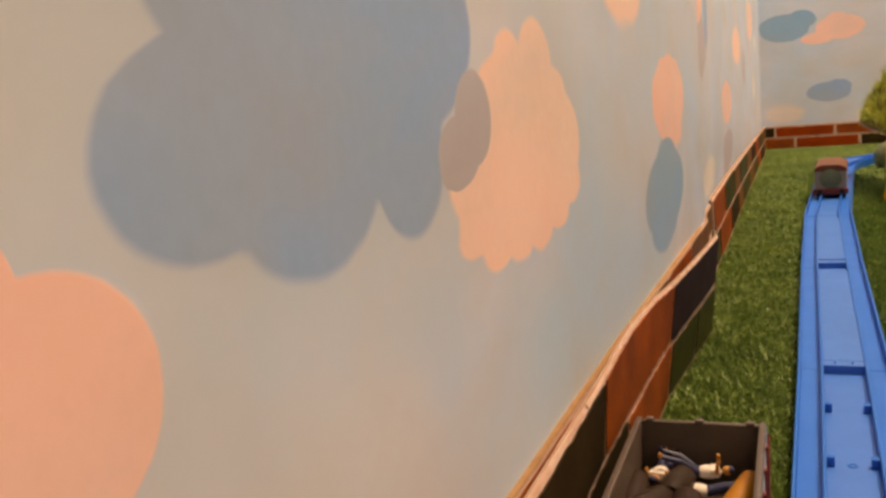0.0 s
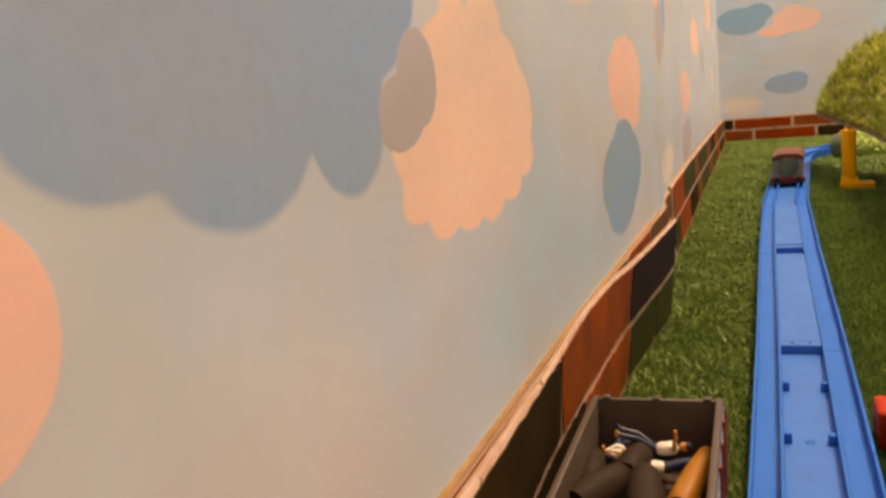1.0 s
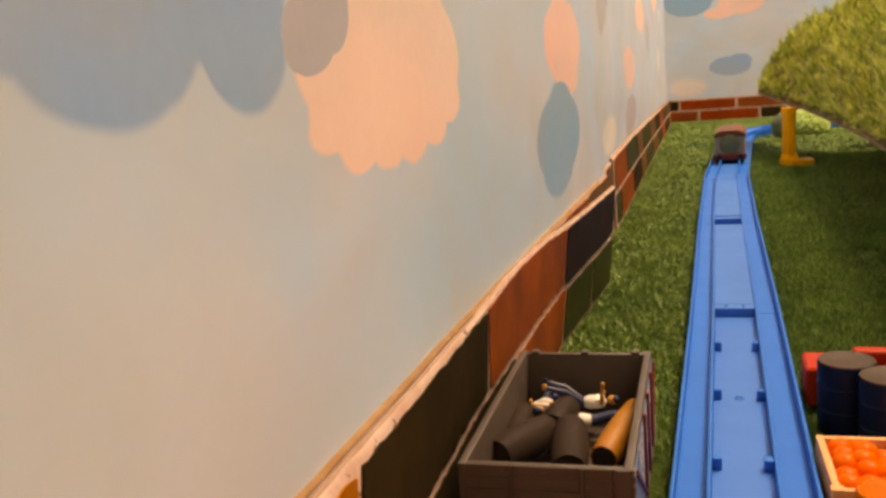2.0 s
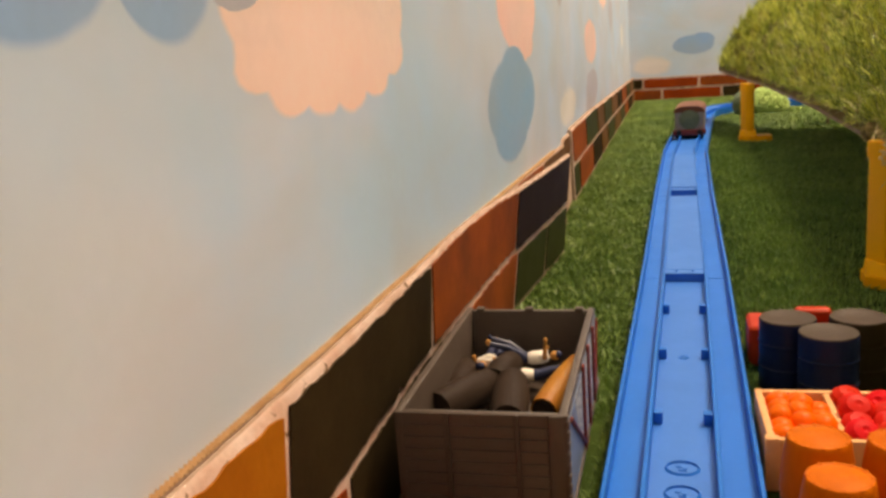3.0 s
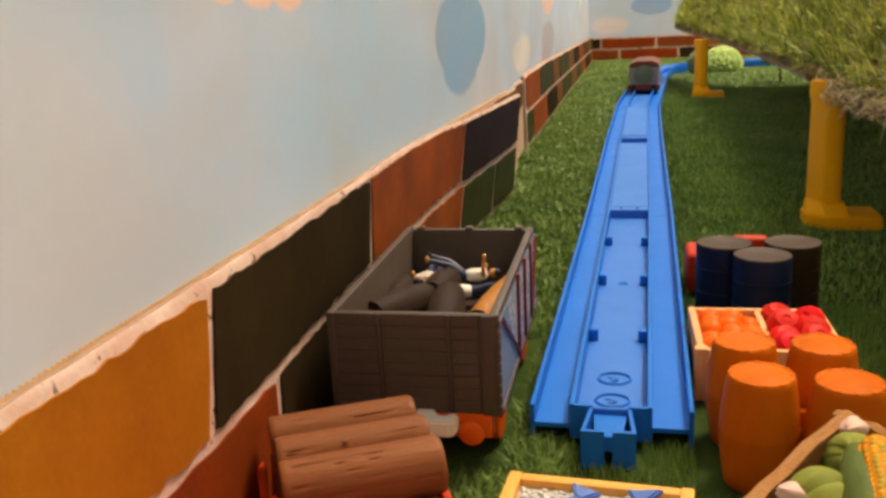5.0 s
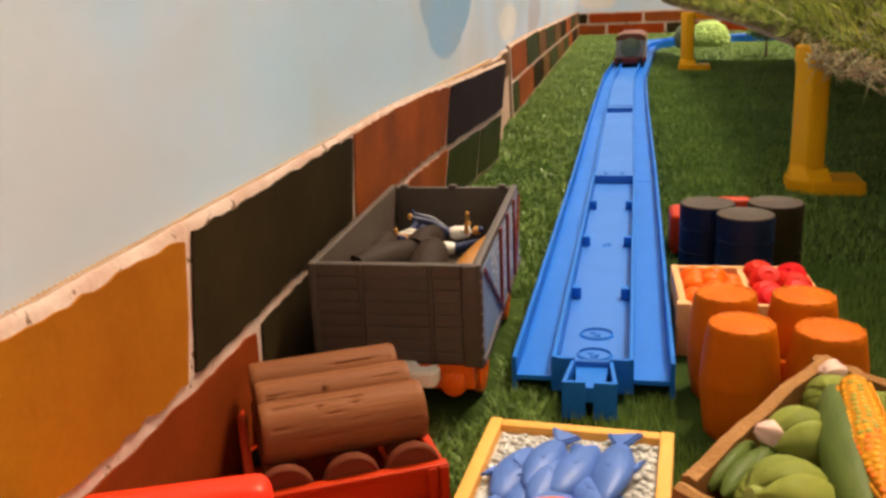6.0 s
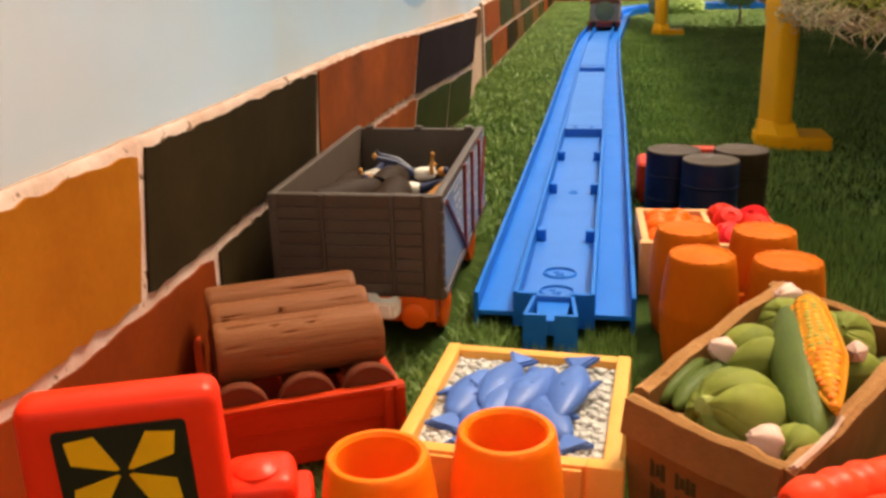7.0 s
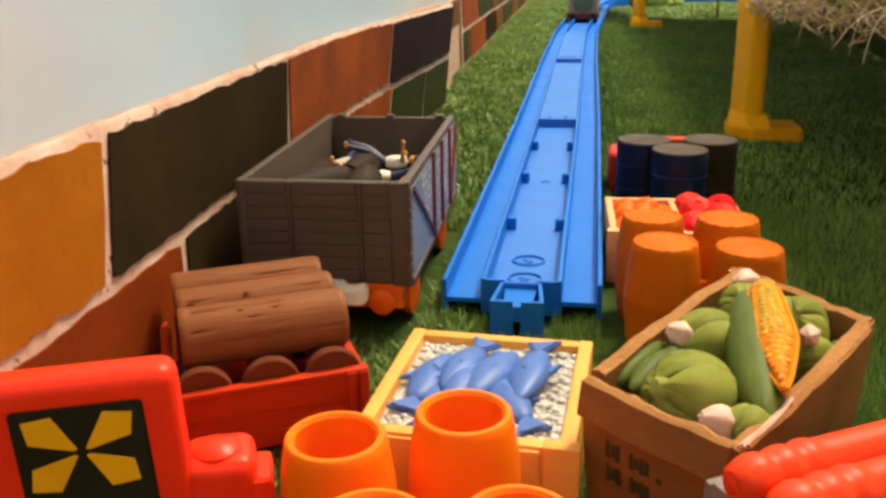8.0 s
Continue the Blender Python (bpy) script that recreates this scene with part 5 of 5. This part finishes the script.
part("outer_flap", flap(C[0], C[1], 0.04, 2.56, -0.04, 2.04, 0.14, 5), KRAFT, veg, "folded card flap")
part("inner_flap", flap(C[1], C[2], 0.02, 2.60, 0.42, 2.22, 0.08, 6), KRAFT_EDGE, veg, "folded worn card flap")
part("torn_patch", flap(C[1], (C[1][0] * 0.66 + C[2][0] * 0.34, C[1][1] * 0.66 + C[2][1] * 0.34), 0.04, 2.64, 0.36, 2.34, 0.05, 9), TAN_CARD, veg, "pale torn patch of the flap")
d = (Vector(C[1]) - Vector(C[0])).normalized()
tilt = math.degrees(math.atan2(d.y, d.x))
for row, z in enumerate((1.62, 1.22)):
    for u, w, h in ((0.50, 0.08, 0.28), (0.60, 0.07, 0.20), (0.69, 0.08, 0.28), (0.94, 0.07, 0.26), (1.03, 0.08, 0.18), (1.12, 0.07, 0.26), (1.21, 0.08, 0.22), (1.42, 0.07, 0.09)):
        m = at(C[0][0] * 0.985 + d.x * u, C[0][1] * 0.985 + d.y * u, z, 90, 0, tilt) @ Matrix.Translation((0, 0, (0.040, 0.008)[row] + 0.06 * math.sin(math.pi * u / 2.6)))
        low = -0.14 if w == 0.07 and h < 0.1 else -h / 2
        part("stencil_mark", prism([(-w / 2, low), (w / 2, low), (w / 2, low + h), (-w / 2, low + h)], -0.03, 0.012, m=m), INK, near_wall, "dark stencil mark", smooth=0)


def cabbage(x, y, z, r, seed, label="round pale green plastic cabbage in the box", stalk=None):
    """Broad leaves wrap over a round heart, running out from the stalk end."""
    ob = thing("toy_cabbage", label, "toy vegetable", x, y, z, 0, "cabbages in the card box")
    way = Vector(stalk or (-0.5 + 0.4 * math.sin(seed * 2.1), -0.6, 0.35 + 0.3 * math.cos(seed * 1.7))).normalized()
    turn = way.to_track_quat("Z", "Y").to_matrix().to_4x4()
    if stalk:
        part("stalk", spin([(0, r * 1.22), (r * 0.16, r * 1.21), (r * 0.22, r * 1.16), (r * 0.34, r * 0.95)], 16, m=turn), STALK, ob, "cut pale stalk")
    part("heart", blob(r * 0.95, r * 0.95, r * 1.04, turn, rough=0.04, scale=1.8, seed=seed), LEAF, ob)
    for k in range(8):
        bm = bmesh.new()
        rings = []
        mid = 2 * math.pi * k / 8 + 0.2 * math.sin(k * 3.1 + seed)
        for n in range(13):
            q = n / 12
            polar = 0.16 + (2.3 + 0.3 * math.sin(k * 2.3 + seed)) * q
            half = 0.16 + 0.52 * math.sin(math.pi * min(1.0, 0.10 + 0.82 * q)) ** 0.8
            ring = []
            for i in range(-5, 6):
                u = i / 5
                a = mid + half * u + 0.05 * math.sin(5 * q + k)
                w = r * (0.985 + 0.05 * (k % 2) + 0.055 * (1 - u * u) + 0.022 * math.exp(-14 * u * u) + 0.012 * math.sin(9 * q + 2.2 * i + k) * abs(u)) - (0.05 * r if abs(i) == 5 or n == 12 else 0)
                ring.append(bm.verts.new((w * math.sin(polar) * math.cos(a), w * math.sin(polar) * math.sin(a), w * 1.10 * math.cos(polar))))
            rings.append(ring)
        for a, b in zip(rings, rings[1:]):
            for i in range(10):
                bm.faces.new((a[i], a[i + 1], b[i + 1], b[i]))
        bm.transform(turn)
        bmesh.ops.solidify(bm, geom=bm.faces[:], thickness=0.02)
        part("leaf", bm, LEAF, ob, smooth=60)
    return ob


cabbage(3.12, -7.72, 2.2, 0.66, 1, "larger pale green plastic cabbage with a cut stalk", (-0.75, -0.45, 0.45))
cabbage(3.5, -6.15, 2.4, 0.52, 2)
cabbage(4.95, -5.4, 2.4, 0.52, 4)
cabbage(5.0, -6.0, 2.1, 0.46, 5)
cabbage(3.72, -8.7, 2.35, 0.30, 6, "small green plastic sprout at the box rim")
cabbage(4.3, -4.6, 2.3, 0.5, 7)
for x, y, z, r in ((3.0, -6.35, 2.62, 0.27), (3.3, -8.75, 2.42, 0.30), (4.95, -6.35, 2.7, 0.2), (4.3, -4.25, 2.75, 0.3)):
    bm = spin([(0, 0.50), (0.16, 0.46), (0.24, 0.36), (0.38, 0.2), (0.48, 0.02), (0.5, -0.16), (0.40, -0.36), (0.2, -0.46), (0, -0.48)], 24, m=Matrix.Scale(r * 1.65, 4))
    for v in bm.verts:
        a = math.atan2(v.co.y, v.co.x)
        v.co *= 1 + 0.07 * math.cos(5 * a + x) + 0.10 * noise.noise(v.co * 4 + Vector((x * 5, y, 0)))
    solid("toy_bulb", bm, GARLIC, "pinkish white plastic bulb among the greens", "toy vegetable", x, y, z, 0, "bulbs in the card box").rotation_euler = (radians(15), radians(-70), radians(x * 40 - 140))
corn = thing("toy_corn", "plastic corn cob in green husk with orange kernels", "toy vegetable", 4.16, -6.78, 2.8, -5.0, "", "", 4.0, -12.0)
part("husk", blob(0.43, 2.0, 0.40, rough=0.04, scale=1.3, seed=3, m=at(-0.12, -0.04, -0.15)), HUSK, corn, "green husk")


def cob_half(y):
    """Half width of the cob: blunt far end, pointed near end."""
    q = (y + 1.70) / 3.25
    return 0.315 * min(1.0, (q / 0.42) ** 0.75) * (1 - 0.30 * max(0.0, (q - 0.45) / 0.55) ** 1.4)


bm = bmesh.new()
rings = []
for k in range(27):
    yy = -1.69 + 3.24 * k / 26
    w = max(cob_half(yy), 0.015)
    rings.append([bm.verts.new((0.17 + w * math.cos(2 * math.pi * q / 20), yy, 0.05 + 0.26 * (w / 0.315) ** 0.5 * math.sin(2 * math.pi * q / 20))) for q in range(20)])
for a, b in zip(rings, rings[1:]):
    for q in range(20):
        bm.faces.new((a[q], a[(q + 1) % 20], b[(q + 1) % 20], b[q]))
bm.faces.new(rings[0][::-1])
bm.faces.new(rings[-1])
cob = part("cob", bm, COB, corn, "orange-yellow cob")
grains = [finish("kernel", blob(0.053, 0.060, 0.018, level=2), mat) for mat in (KERNEL, KERNEL_RED, KERNEL_GREEN)]
rng = random.Random(31)
for k in range(23):
    yy = -1.60 + k * 0.138
    w = cob_half(yy)
    rows = max(1, round(2 * w / 0.135))
    for row in range(rows):
        xx = (2 * (row + 0.5) / rows - 1) * w * 0.93
        zz = 0.045 + 0.26 * (w / 0.315) ** 0.5 * math.sqrt(max(0.0, 1 - (xx / w) ** 2))
        red = rng.random() < 0.85 - 0.055 * k
        green = k > 9 and abs(xx) < 0.6 * w and rng.random() < 0.6
        kernel = place(new("kernel", grains[2 if green else 1 if red else 0]), xx + 0.17 + rng.uniform(-0.012, 0.012), yy + rng.uniform(-0.02, 0.02), zz, 0, math.degrees(math.asin(xx / w)) * 0.7, rng.uniform(-8, 8))
        kernel.parent = cob
rim = [(0.17 + s * (cob_half(yy) + 0.012), yy, 0.10) for s, ys in ((1, np.linspace(1.5, -1.66, 22)), (-1, np.linspace(-1.66, 1.5, 22))) for yy in ys]
part("cob_rim", tube(rim, [0.035] * len(rim), 6), COB, cob, "smooth orange rim of the cob")
for k, (x, y, rz) in enumerate(((2.62, -7.0, 56), (2.42, -6.8, 57), (2.95, -6.55, 58), (5.45, -6.0, 50))):
    solid("toy_pod", blob(0.21, 0.80 if k < 3 else 0.6, 0.22, rough=0.1, seed=k), HUSK, "dark green plastic pod along the box side", "toy vegetable", x, y, 2.3 if k < 3 else 2.2, rz - 90 + 4, "pods in the card box")

# ---- grey bin of red rolls ----
tub = thing("roll_bin", "grey plastic bin holding glossy red rolls", "bin", 3.05, -10.3, 0, 30.0)
for name, b in (("side_wall", (0, 5.2, 0, 0.14, 0, 2.45)), ("side_wall", (0, 5.2, -1.9, -1.76, 0, 2.45)), ("end_wall", (0, 0.14, -1.77, 0.01, 0, 2.5)), ("end_wall", (5.06, 5.2, -1.77, 0.01, 0, 2.45)), ("floor", (0.1, 5.1, -1.8, 0.05, 0.02, 1.9))):
    part(name, box(*b, 0.05), SILVER, tub)
for k, (y, z) in enumerate(((-0.30, 2.42), (-0.85, 2.36), (-1.42, 2.4), (-0.50, 2.78), (-1.08, 2.76))):
    ridges = [(0.262 + 0.045 * abs(math.sin(q * 8.5)) * max(0.0, min(1.0, (1.1 - q) / 0.2)) + 0.035 * min(1.0, q / 1.1), 0.12 + q) for q in np.linspace(0, 4.6, 80)]
    rows = [(0, 0), (0.17, 0.0), (0.235, 0.05), *ridges, (0.2, 4.8), (0, 4.82)]
    c, s = math.cos(radians(30)), math.sin(radians(30))
    x0 = 0.12 if k < 3 else -0.12 + 0.1 * k - 0.3
    roll = place(tagged(new("toy_roll"), "glossy red ribbed plastic roll in the bin", "toy food", "red rolls in the bin"), 3.05 + x0 * c - y * s, -10.3 + x0 * s + y * c, z, 0, 90, 30)
    part("body", spin(rows, 24), SAUSAGE, roll)
    part("end_knob", spin([(0, -0.03), (0.06, -0.025), (0.10, 0.0), (0.10, 0.03)], 14), SAUSAGE, roll)

# ---- small engine on the track ----
train = thing("toy_engine", "grey and brown plastic toy engine on the blue track", "toy train", 0.30, 74.5, 0.47, -2.2)
part("body", box(-1.45, 1.45, 0.0, 7.0, 0.9, 2.9, 0.25, segments=3), TRAIN_GREY, train)
part("roof", prism([(-1.55, 0), (-1.4, 0.35), (-0.8, 0.62), (0.8, 0.62), (1.4, 0.35), (1.55, 0)], 0, 7.2, m=at(0, 7.15, 2.75, 90)), TRAIN_BROWN, train, "rounded brown roof")
part("front_plate", spin([(0, 0.12), (0.9, 0.1), (1.05, 0)], 28, m=at(0, 0.02, 2.05, 90)), STONE, train, "plain grey round front plate")
part("buffer_beam", box(-1.6, 1.6, -0.25, 0.3, 0.5, 1.05, 0.06), RIB_RED, train, "red buffer beam")
for x in (-1.0, 1.0):
    part("buffer", spin([(0, 0.3), (0.26, 0.28), (0.28, 0.2), (0.14, 0.12), (0.14, 0)], 16, m=at(x, -0.2, 0.8, 90)), BLACK, train)
part("underframe", box(-1.35, 1.35, 0.1, 6.9, 0.28, 0.95, 0.05), BLACK, train)
for y in (1.2, 3.4, 5.6):
    for x in (-1.4, 1.15):
        part("wheel", spin([(0, 0), (0.5, 0), (0.55, 0.06), (0.55, 0.2), (0, 0.25)], 20, m=at(x, y, 0.55, 0, 90)), BLACK, train)

# ---- far bush and stone ----
bush = thing("toy_bush", "light green fuzzy toy bush on the turf", "bush", 10.2, 106, 0)
part("stem", spin([(0, 0), (0.5, 0), (0.4, 1.0), (0, 1.0)], 12), HILL_BOARD, bush)
bm = bmesh.new()
rng = random.Random(12)
for k in range(520):
    a, e = rng.uniform(0, 6.28), math.asin(rng.uniform(0.0, 0.98))
    r = rng.uniform(2.40, 2.50)
    blob(0.36, 0.36, 0.3, at(r * math.cos(a) * math.cos(e), r * math.sin(a) * math.cos(e), 0.5 + 1.08 * r * math.sin(e)), bm, 0.4, 2.5, k, 1)
blob(2.5, 2.5, 2.7, at(0, 0, 0.5), bm)
part("crown", bm, BUSH, bush)
solid("stone", blob(1.35, 1.1, 1.75, at(0, 0, 1.45), rough=0.16, scale=1.2, seed=5), STONE, "upright grey-green stone beside the far track", "stone", 7.0, 103, 0)

# ---- small round tree under the far end of the hill ----
tree = thing("toy_tree", "small dark olive toy tree on a thin stem", "tree", 15.1, 88.0, 0)
part("trunk", tube([(0, 0, 0), (0.06, 0, 0.9), (-0.03, 0.05, 1.7), (0, 0, 2.6)], [0.24, 0.15, 0.12, 0.08], 8), HILL_BOARD, tree)
for k in range(5):
    a = 2 * math.pi * k / 5
    part("limb", tube([(0, 0, 1.7 + 0.1 * k), (0.5 * math.cos(a), 0.5 * math.sin(a), 2.3), (1.1 * math.cos(a), 1.1 * math.sin(a), 2.7)], [0.08, 0.05, 0.03], 5), HILL_BOARD, tree)
n = 1500
r, a, e = np.random.uniform(0, 1, n) ** 0.4, np.random.uniform(0, 2 * np.pi, n), np.random.uniform(-1, 1, n)
flat = np.sqrt(1 - e * e)
base = np.c_[2.1 * r * flat * np.cos(a), 2.0 * r * flat * np.sin(a), 3.15 + 1.15 * r * e]
blades("crown", base, np.random.uniform(0.25, 0.5, n), np.random.uniform(0.15, 0.28, n), np.random.normal(0, 0.7, (n, 3)), BLADE, "dark olive leaves", "leaves", parent=tree)

# ---- turf blades and hill grass ----
FOOT = [(-1.95, 1.95, -0.1, 100), (-0.75, 0.75, -1.3, 0), (-6.4, -2.3, -2.0, 6.6), (-1.8, 1.6, -8.2, -4.4), (1.9, 5.8, -2.4, 6.3), (2.3, 6.3, 7.6, 13.4), (-2.6, 1.7, -12.5, -8.3), (7.5, 10.7, 21.2, 23.5)]


def turf(name, x0, x1, y0, y1, count, h0, h1, w, label, lie=0.45):
    xy = np.random.uniform((x0, y0), (x1, y1), (count, 2))
    keep = np.ones(count, bool)
    for a, b, c, d in FOOT:
        keep &= ~((xy[:, 0] > a) & (xy[:, 0] < b) & (xy[:, 1] > c) & (xy[:, 1] < d))
    xy = xy[keep]
    n = len(xy)
    lean = np.c_[np.random.normal(0, lie, (n, 2)), np.ones(n)]
    return blades(name, np.c_[xy, np.zeros(n)], np.random.uniform(h0, h1, n), np.random.uniform(0.7, 1.3, n) * w, lean, BLADE, label, "artificial grass")


# Blades lie flatter by the wall and beyond the hill to look better lit.
turf("near_turf", -1, 13, -13, 10, 62000, 0.18, 0.46, 0.019, "deep green artificial grass pile round the toys", 0.20)
turf("wall_side_turf", -7.2, -1, -13, 10, 42000, 0.1, 0.40, 0.028, "green artificial grass beside the painted bricks, laid flatter to look better lit", 0.7)
turf("wall_side_far_turf", -9, -1, 10, 136, 58000, 0.1, 0.28, 0.06, "green artificial grass running back along the bricks, laid flatter to look better lit", 0.75)
turf("far_turf", -1, 22, 10, 84, 95000, 0.14, 0.34, 0.055, "green artificial grass running back under the hill", 0.3)
turf("end_turf", -1, 24, 84, 136, 50000, 0.1, 0.26, 0.075, "green artificial grass beyond the hill, laid flat to look sunlit", 0.9)


def grow(s):
    """The way grass grows from the hill's skin: straight out of it."""
    dx, dz = (np.interp(s + 0.6, RS, v) - np.interp(np.maximum(s - 0.6, 0), RS, v) for v in (RX, RZ))
    long = np.hypot(dx, dz) + 1e-6
    return np.c_[-dz / long, 0 * s, dx / long]


tufts, each, back = 12000, 12, 3400
y = np.r_[3 + 93 * np.random.uniform(0, 1, tufts - back) ** 1.3, 3 + 79 * np.random.uniform(0, 1, back)]
s = np.r_[np.random.uniform(0, 1, tufts - back) ** 1.1 * 15, np.random.uniform(15, RS[-1], back)]
way = np.random.normal(0, 0.8, (tufts, 3))
y, s, way = (np.repeat(v, each, axis=0) for v in (y, s, way))
n = len(y)
y, s = np.clip(y + np.random.normal(0, 0.16, n), 3, 96), np.clip(s + np.random.normal(0, 0.16, n), 0, RS[-1])
x, z = np.array([hill_point(a, b) for a, b in zip(y, s)]).T
keep = (x < hill_limit(y)) & (s > 0.35)
x, y, z, s, way, n = x[keep], y[keep], z[keep], s[keep], way[keep], int(keep.sum())
lean = 0.5 * grow(s) + way * (0.55, 1.0, 0.9) + np.random.normal(0, 0.35, (n, 3)) + (0, 0, 0.25)
blades("hill_grass", np.c_[x, y, z], np.random.uniform(0.3, 0.8, n), np.random.uniform(0.035, 0.085, n), lean, HILL_BLADE, "long olive green grass blades on the hill", "artificial grass")
# pale blades: dry strands, and highlights of the grass put into their colour
n = 2400
y = 3 + 78 * np.random.uniform(0, 1, n) ** 1.8
s = 0.7 + np.random.uniform(0, 1, n) ** 1.3 * 9
x, z = np.array([hill_point(a, b) for a, b in zip(y, s)]).T
lean = grow(s) * 0.7 + np.random.normal(0, 0.5, (n, 3))
blades("dry_glint_fringe", np.c_[x, y, z], np.random.uniform(0.4, 1.0, n), np.random.uniform(0.045, 0.10, n), lean, DRY_GLINT_BLADE, "pale dry strands and highlight blades along the hill edge", "artificial grass")
n = 350
y = 3 + 14 * np.random.uniform(0, 1, n) ** 1.3
s = np.random.uniform(0, 1.6, n)
x, z = np.array([hill_point(a, b) for a, b in zip(y, s)]).T
lean = grow(s) * 0.25 + np.c_[np.random.normal(0, 0.45, n), np.random.normal(0, 0.45, n), np.random.normal(-0.1, 0.4, n)]
blades("pale_fringe", np.c_[x, y, z], np.random.uniform(0.25, 0.8, n), np.random.uniform(0.02, 0.05, n), lean, DRY_GLINT_BLADE, "pale straw-coloured strands under the hill edge", "artificial grass")
strands = bmesh.new()
rng = random.Random(21)
for k in range(30):
    y0 = 3 + 16 * rng.random() ** 1.4
    x0, z0 = hill_point(y0, rng.uniform(0, 1.0))
    u, v = rng.uniform(-1.6, 0.3), rng.uniform(-1.6, 0.6)
    drop = rng.uniform(0.5, 1.9)
    curl = rng.uniform(-0.35, 0.35)
    pts = [(x0 + u * q + curl * math.sin(3 * q), y0 + v * q + curl * math.sin(4 * q), z0 + 0.5 * q - drop * q * q) for q in (0, 0.25, 0.5, 0.75, 1.0)]
    tube(pts, [0.022, 0.02, 0.018, 0.014, 0.006], 5, strands)
# white glints on the hill grass, put in as arched pale strands
for k in range(34):
    y0 = 3.5 + 20 * rng.random() ** 1.3
    x0, z0 = hill_point(y0, rng.uniform(0.8, 7))
    u, v = rng.uniform(-0.9, 0.9), rng.uniform(-0.7, 0.3)
    pts = [(x0 - 0.35 + u * q, y0 + v * q, z0 + 0.55 + 0.5 * q * (1 - q)) for q in (0, 0.3, 0.6, 1.0)]
    tube(pts, [0.02, 0.035, 0.03, 0.01], 5, strands)
for k in range(210):
    y0 = 3 + 22 * rng.random() ** 1.1
    x0, z0 = hill_point(y0, rng.uniform(-0.1, 0.5))
    u, v, turn = rng.uniform(-0.5, 0.3), rng.uniform(-0.5, 0.5), rng.uniform(0, 6.28)
    drop, tight = rng.uniform(0.2, 1.1), rng.uniform(0.10, 0.34)
    pts = [(x0 + u * q + tight * math.cos(turn + 9 * q), y0 + v * q + tight * math.sin(turn + 9 * q), z0 + 0.1 - drop * q + 0.08 * math.sin(7 * q + turn)) for q in (0, 0.12, 0.24, 0.36, 0.48, 0.6, 0.72, 0.86, 1.0)]
    tube(pts, [0.036, 0.035, 0.034, 0.032, 0.03, 0.027, 0.024, 0.02, 0.012], 4, strands, 1)
tagged(new("hanging_strands", finish("hanging_strands", strands, [DRY_GLINT_BLADE, ROOT])), "curled pale strands hanging from the hill edge", "artificial grass", "", "stuff")
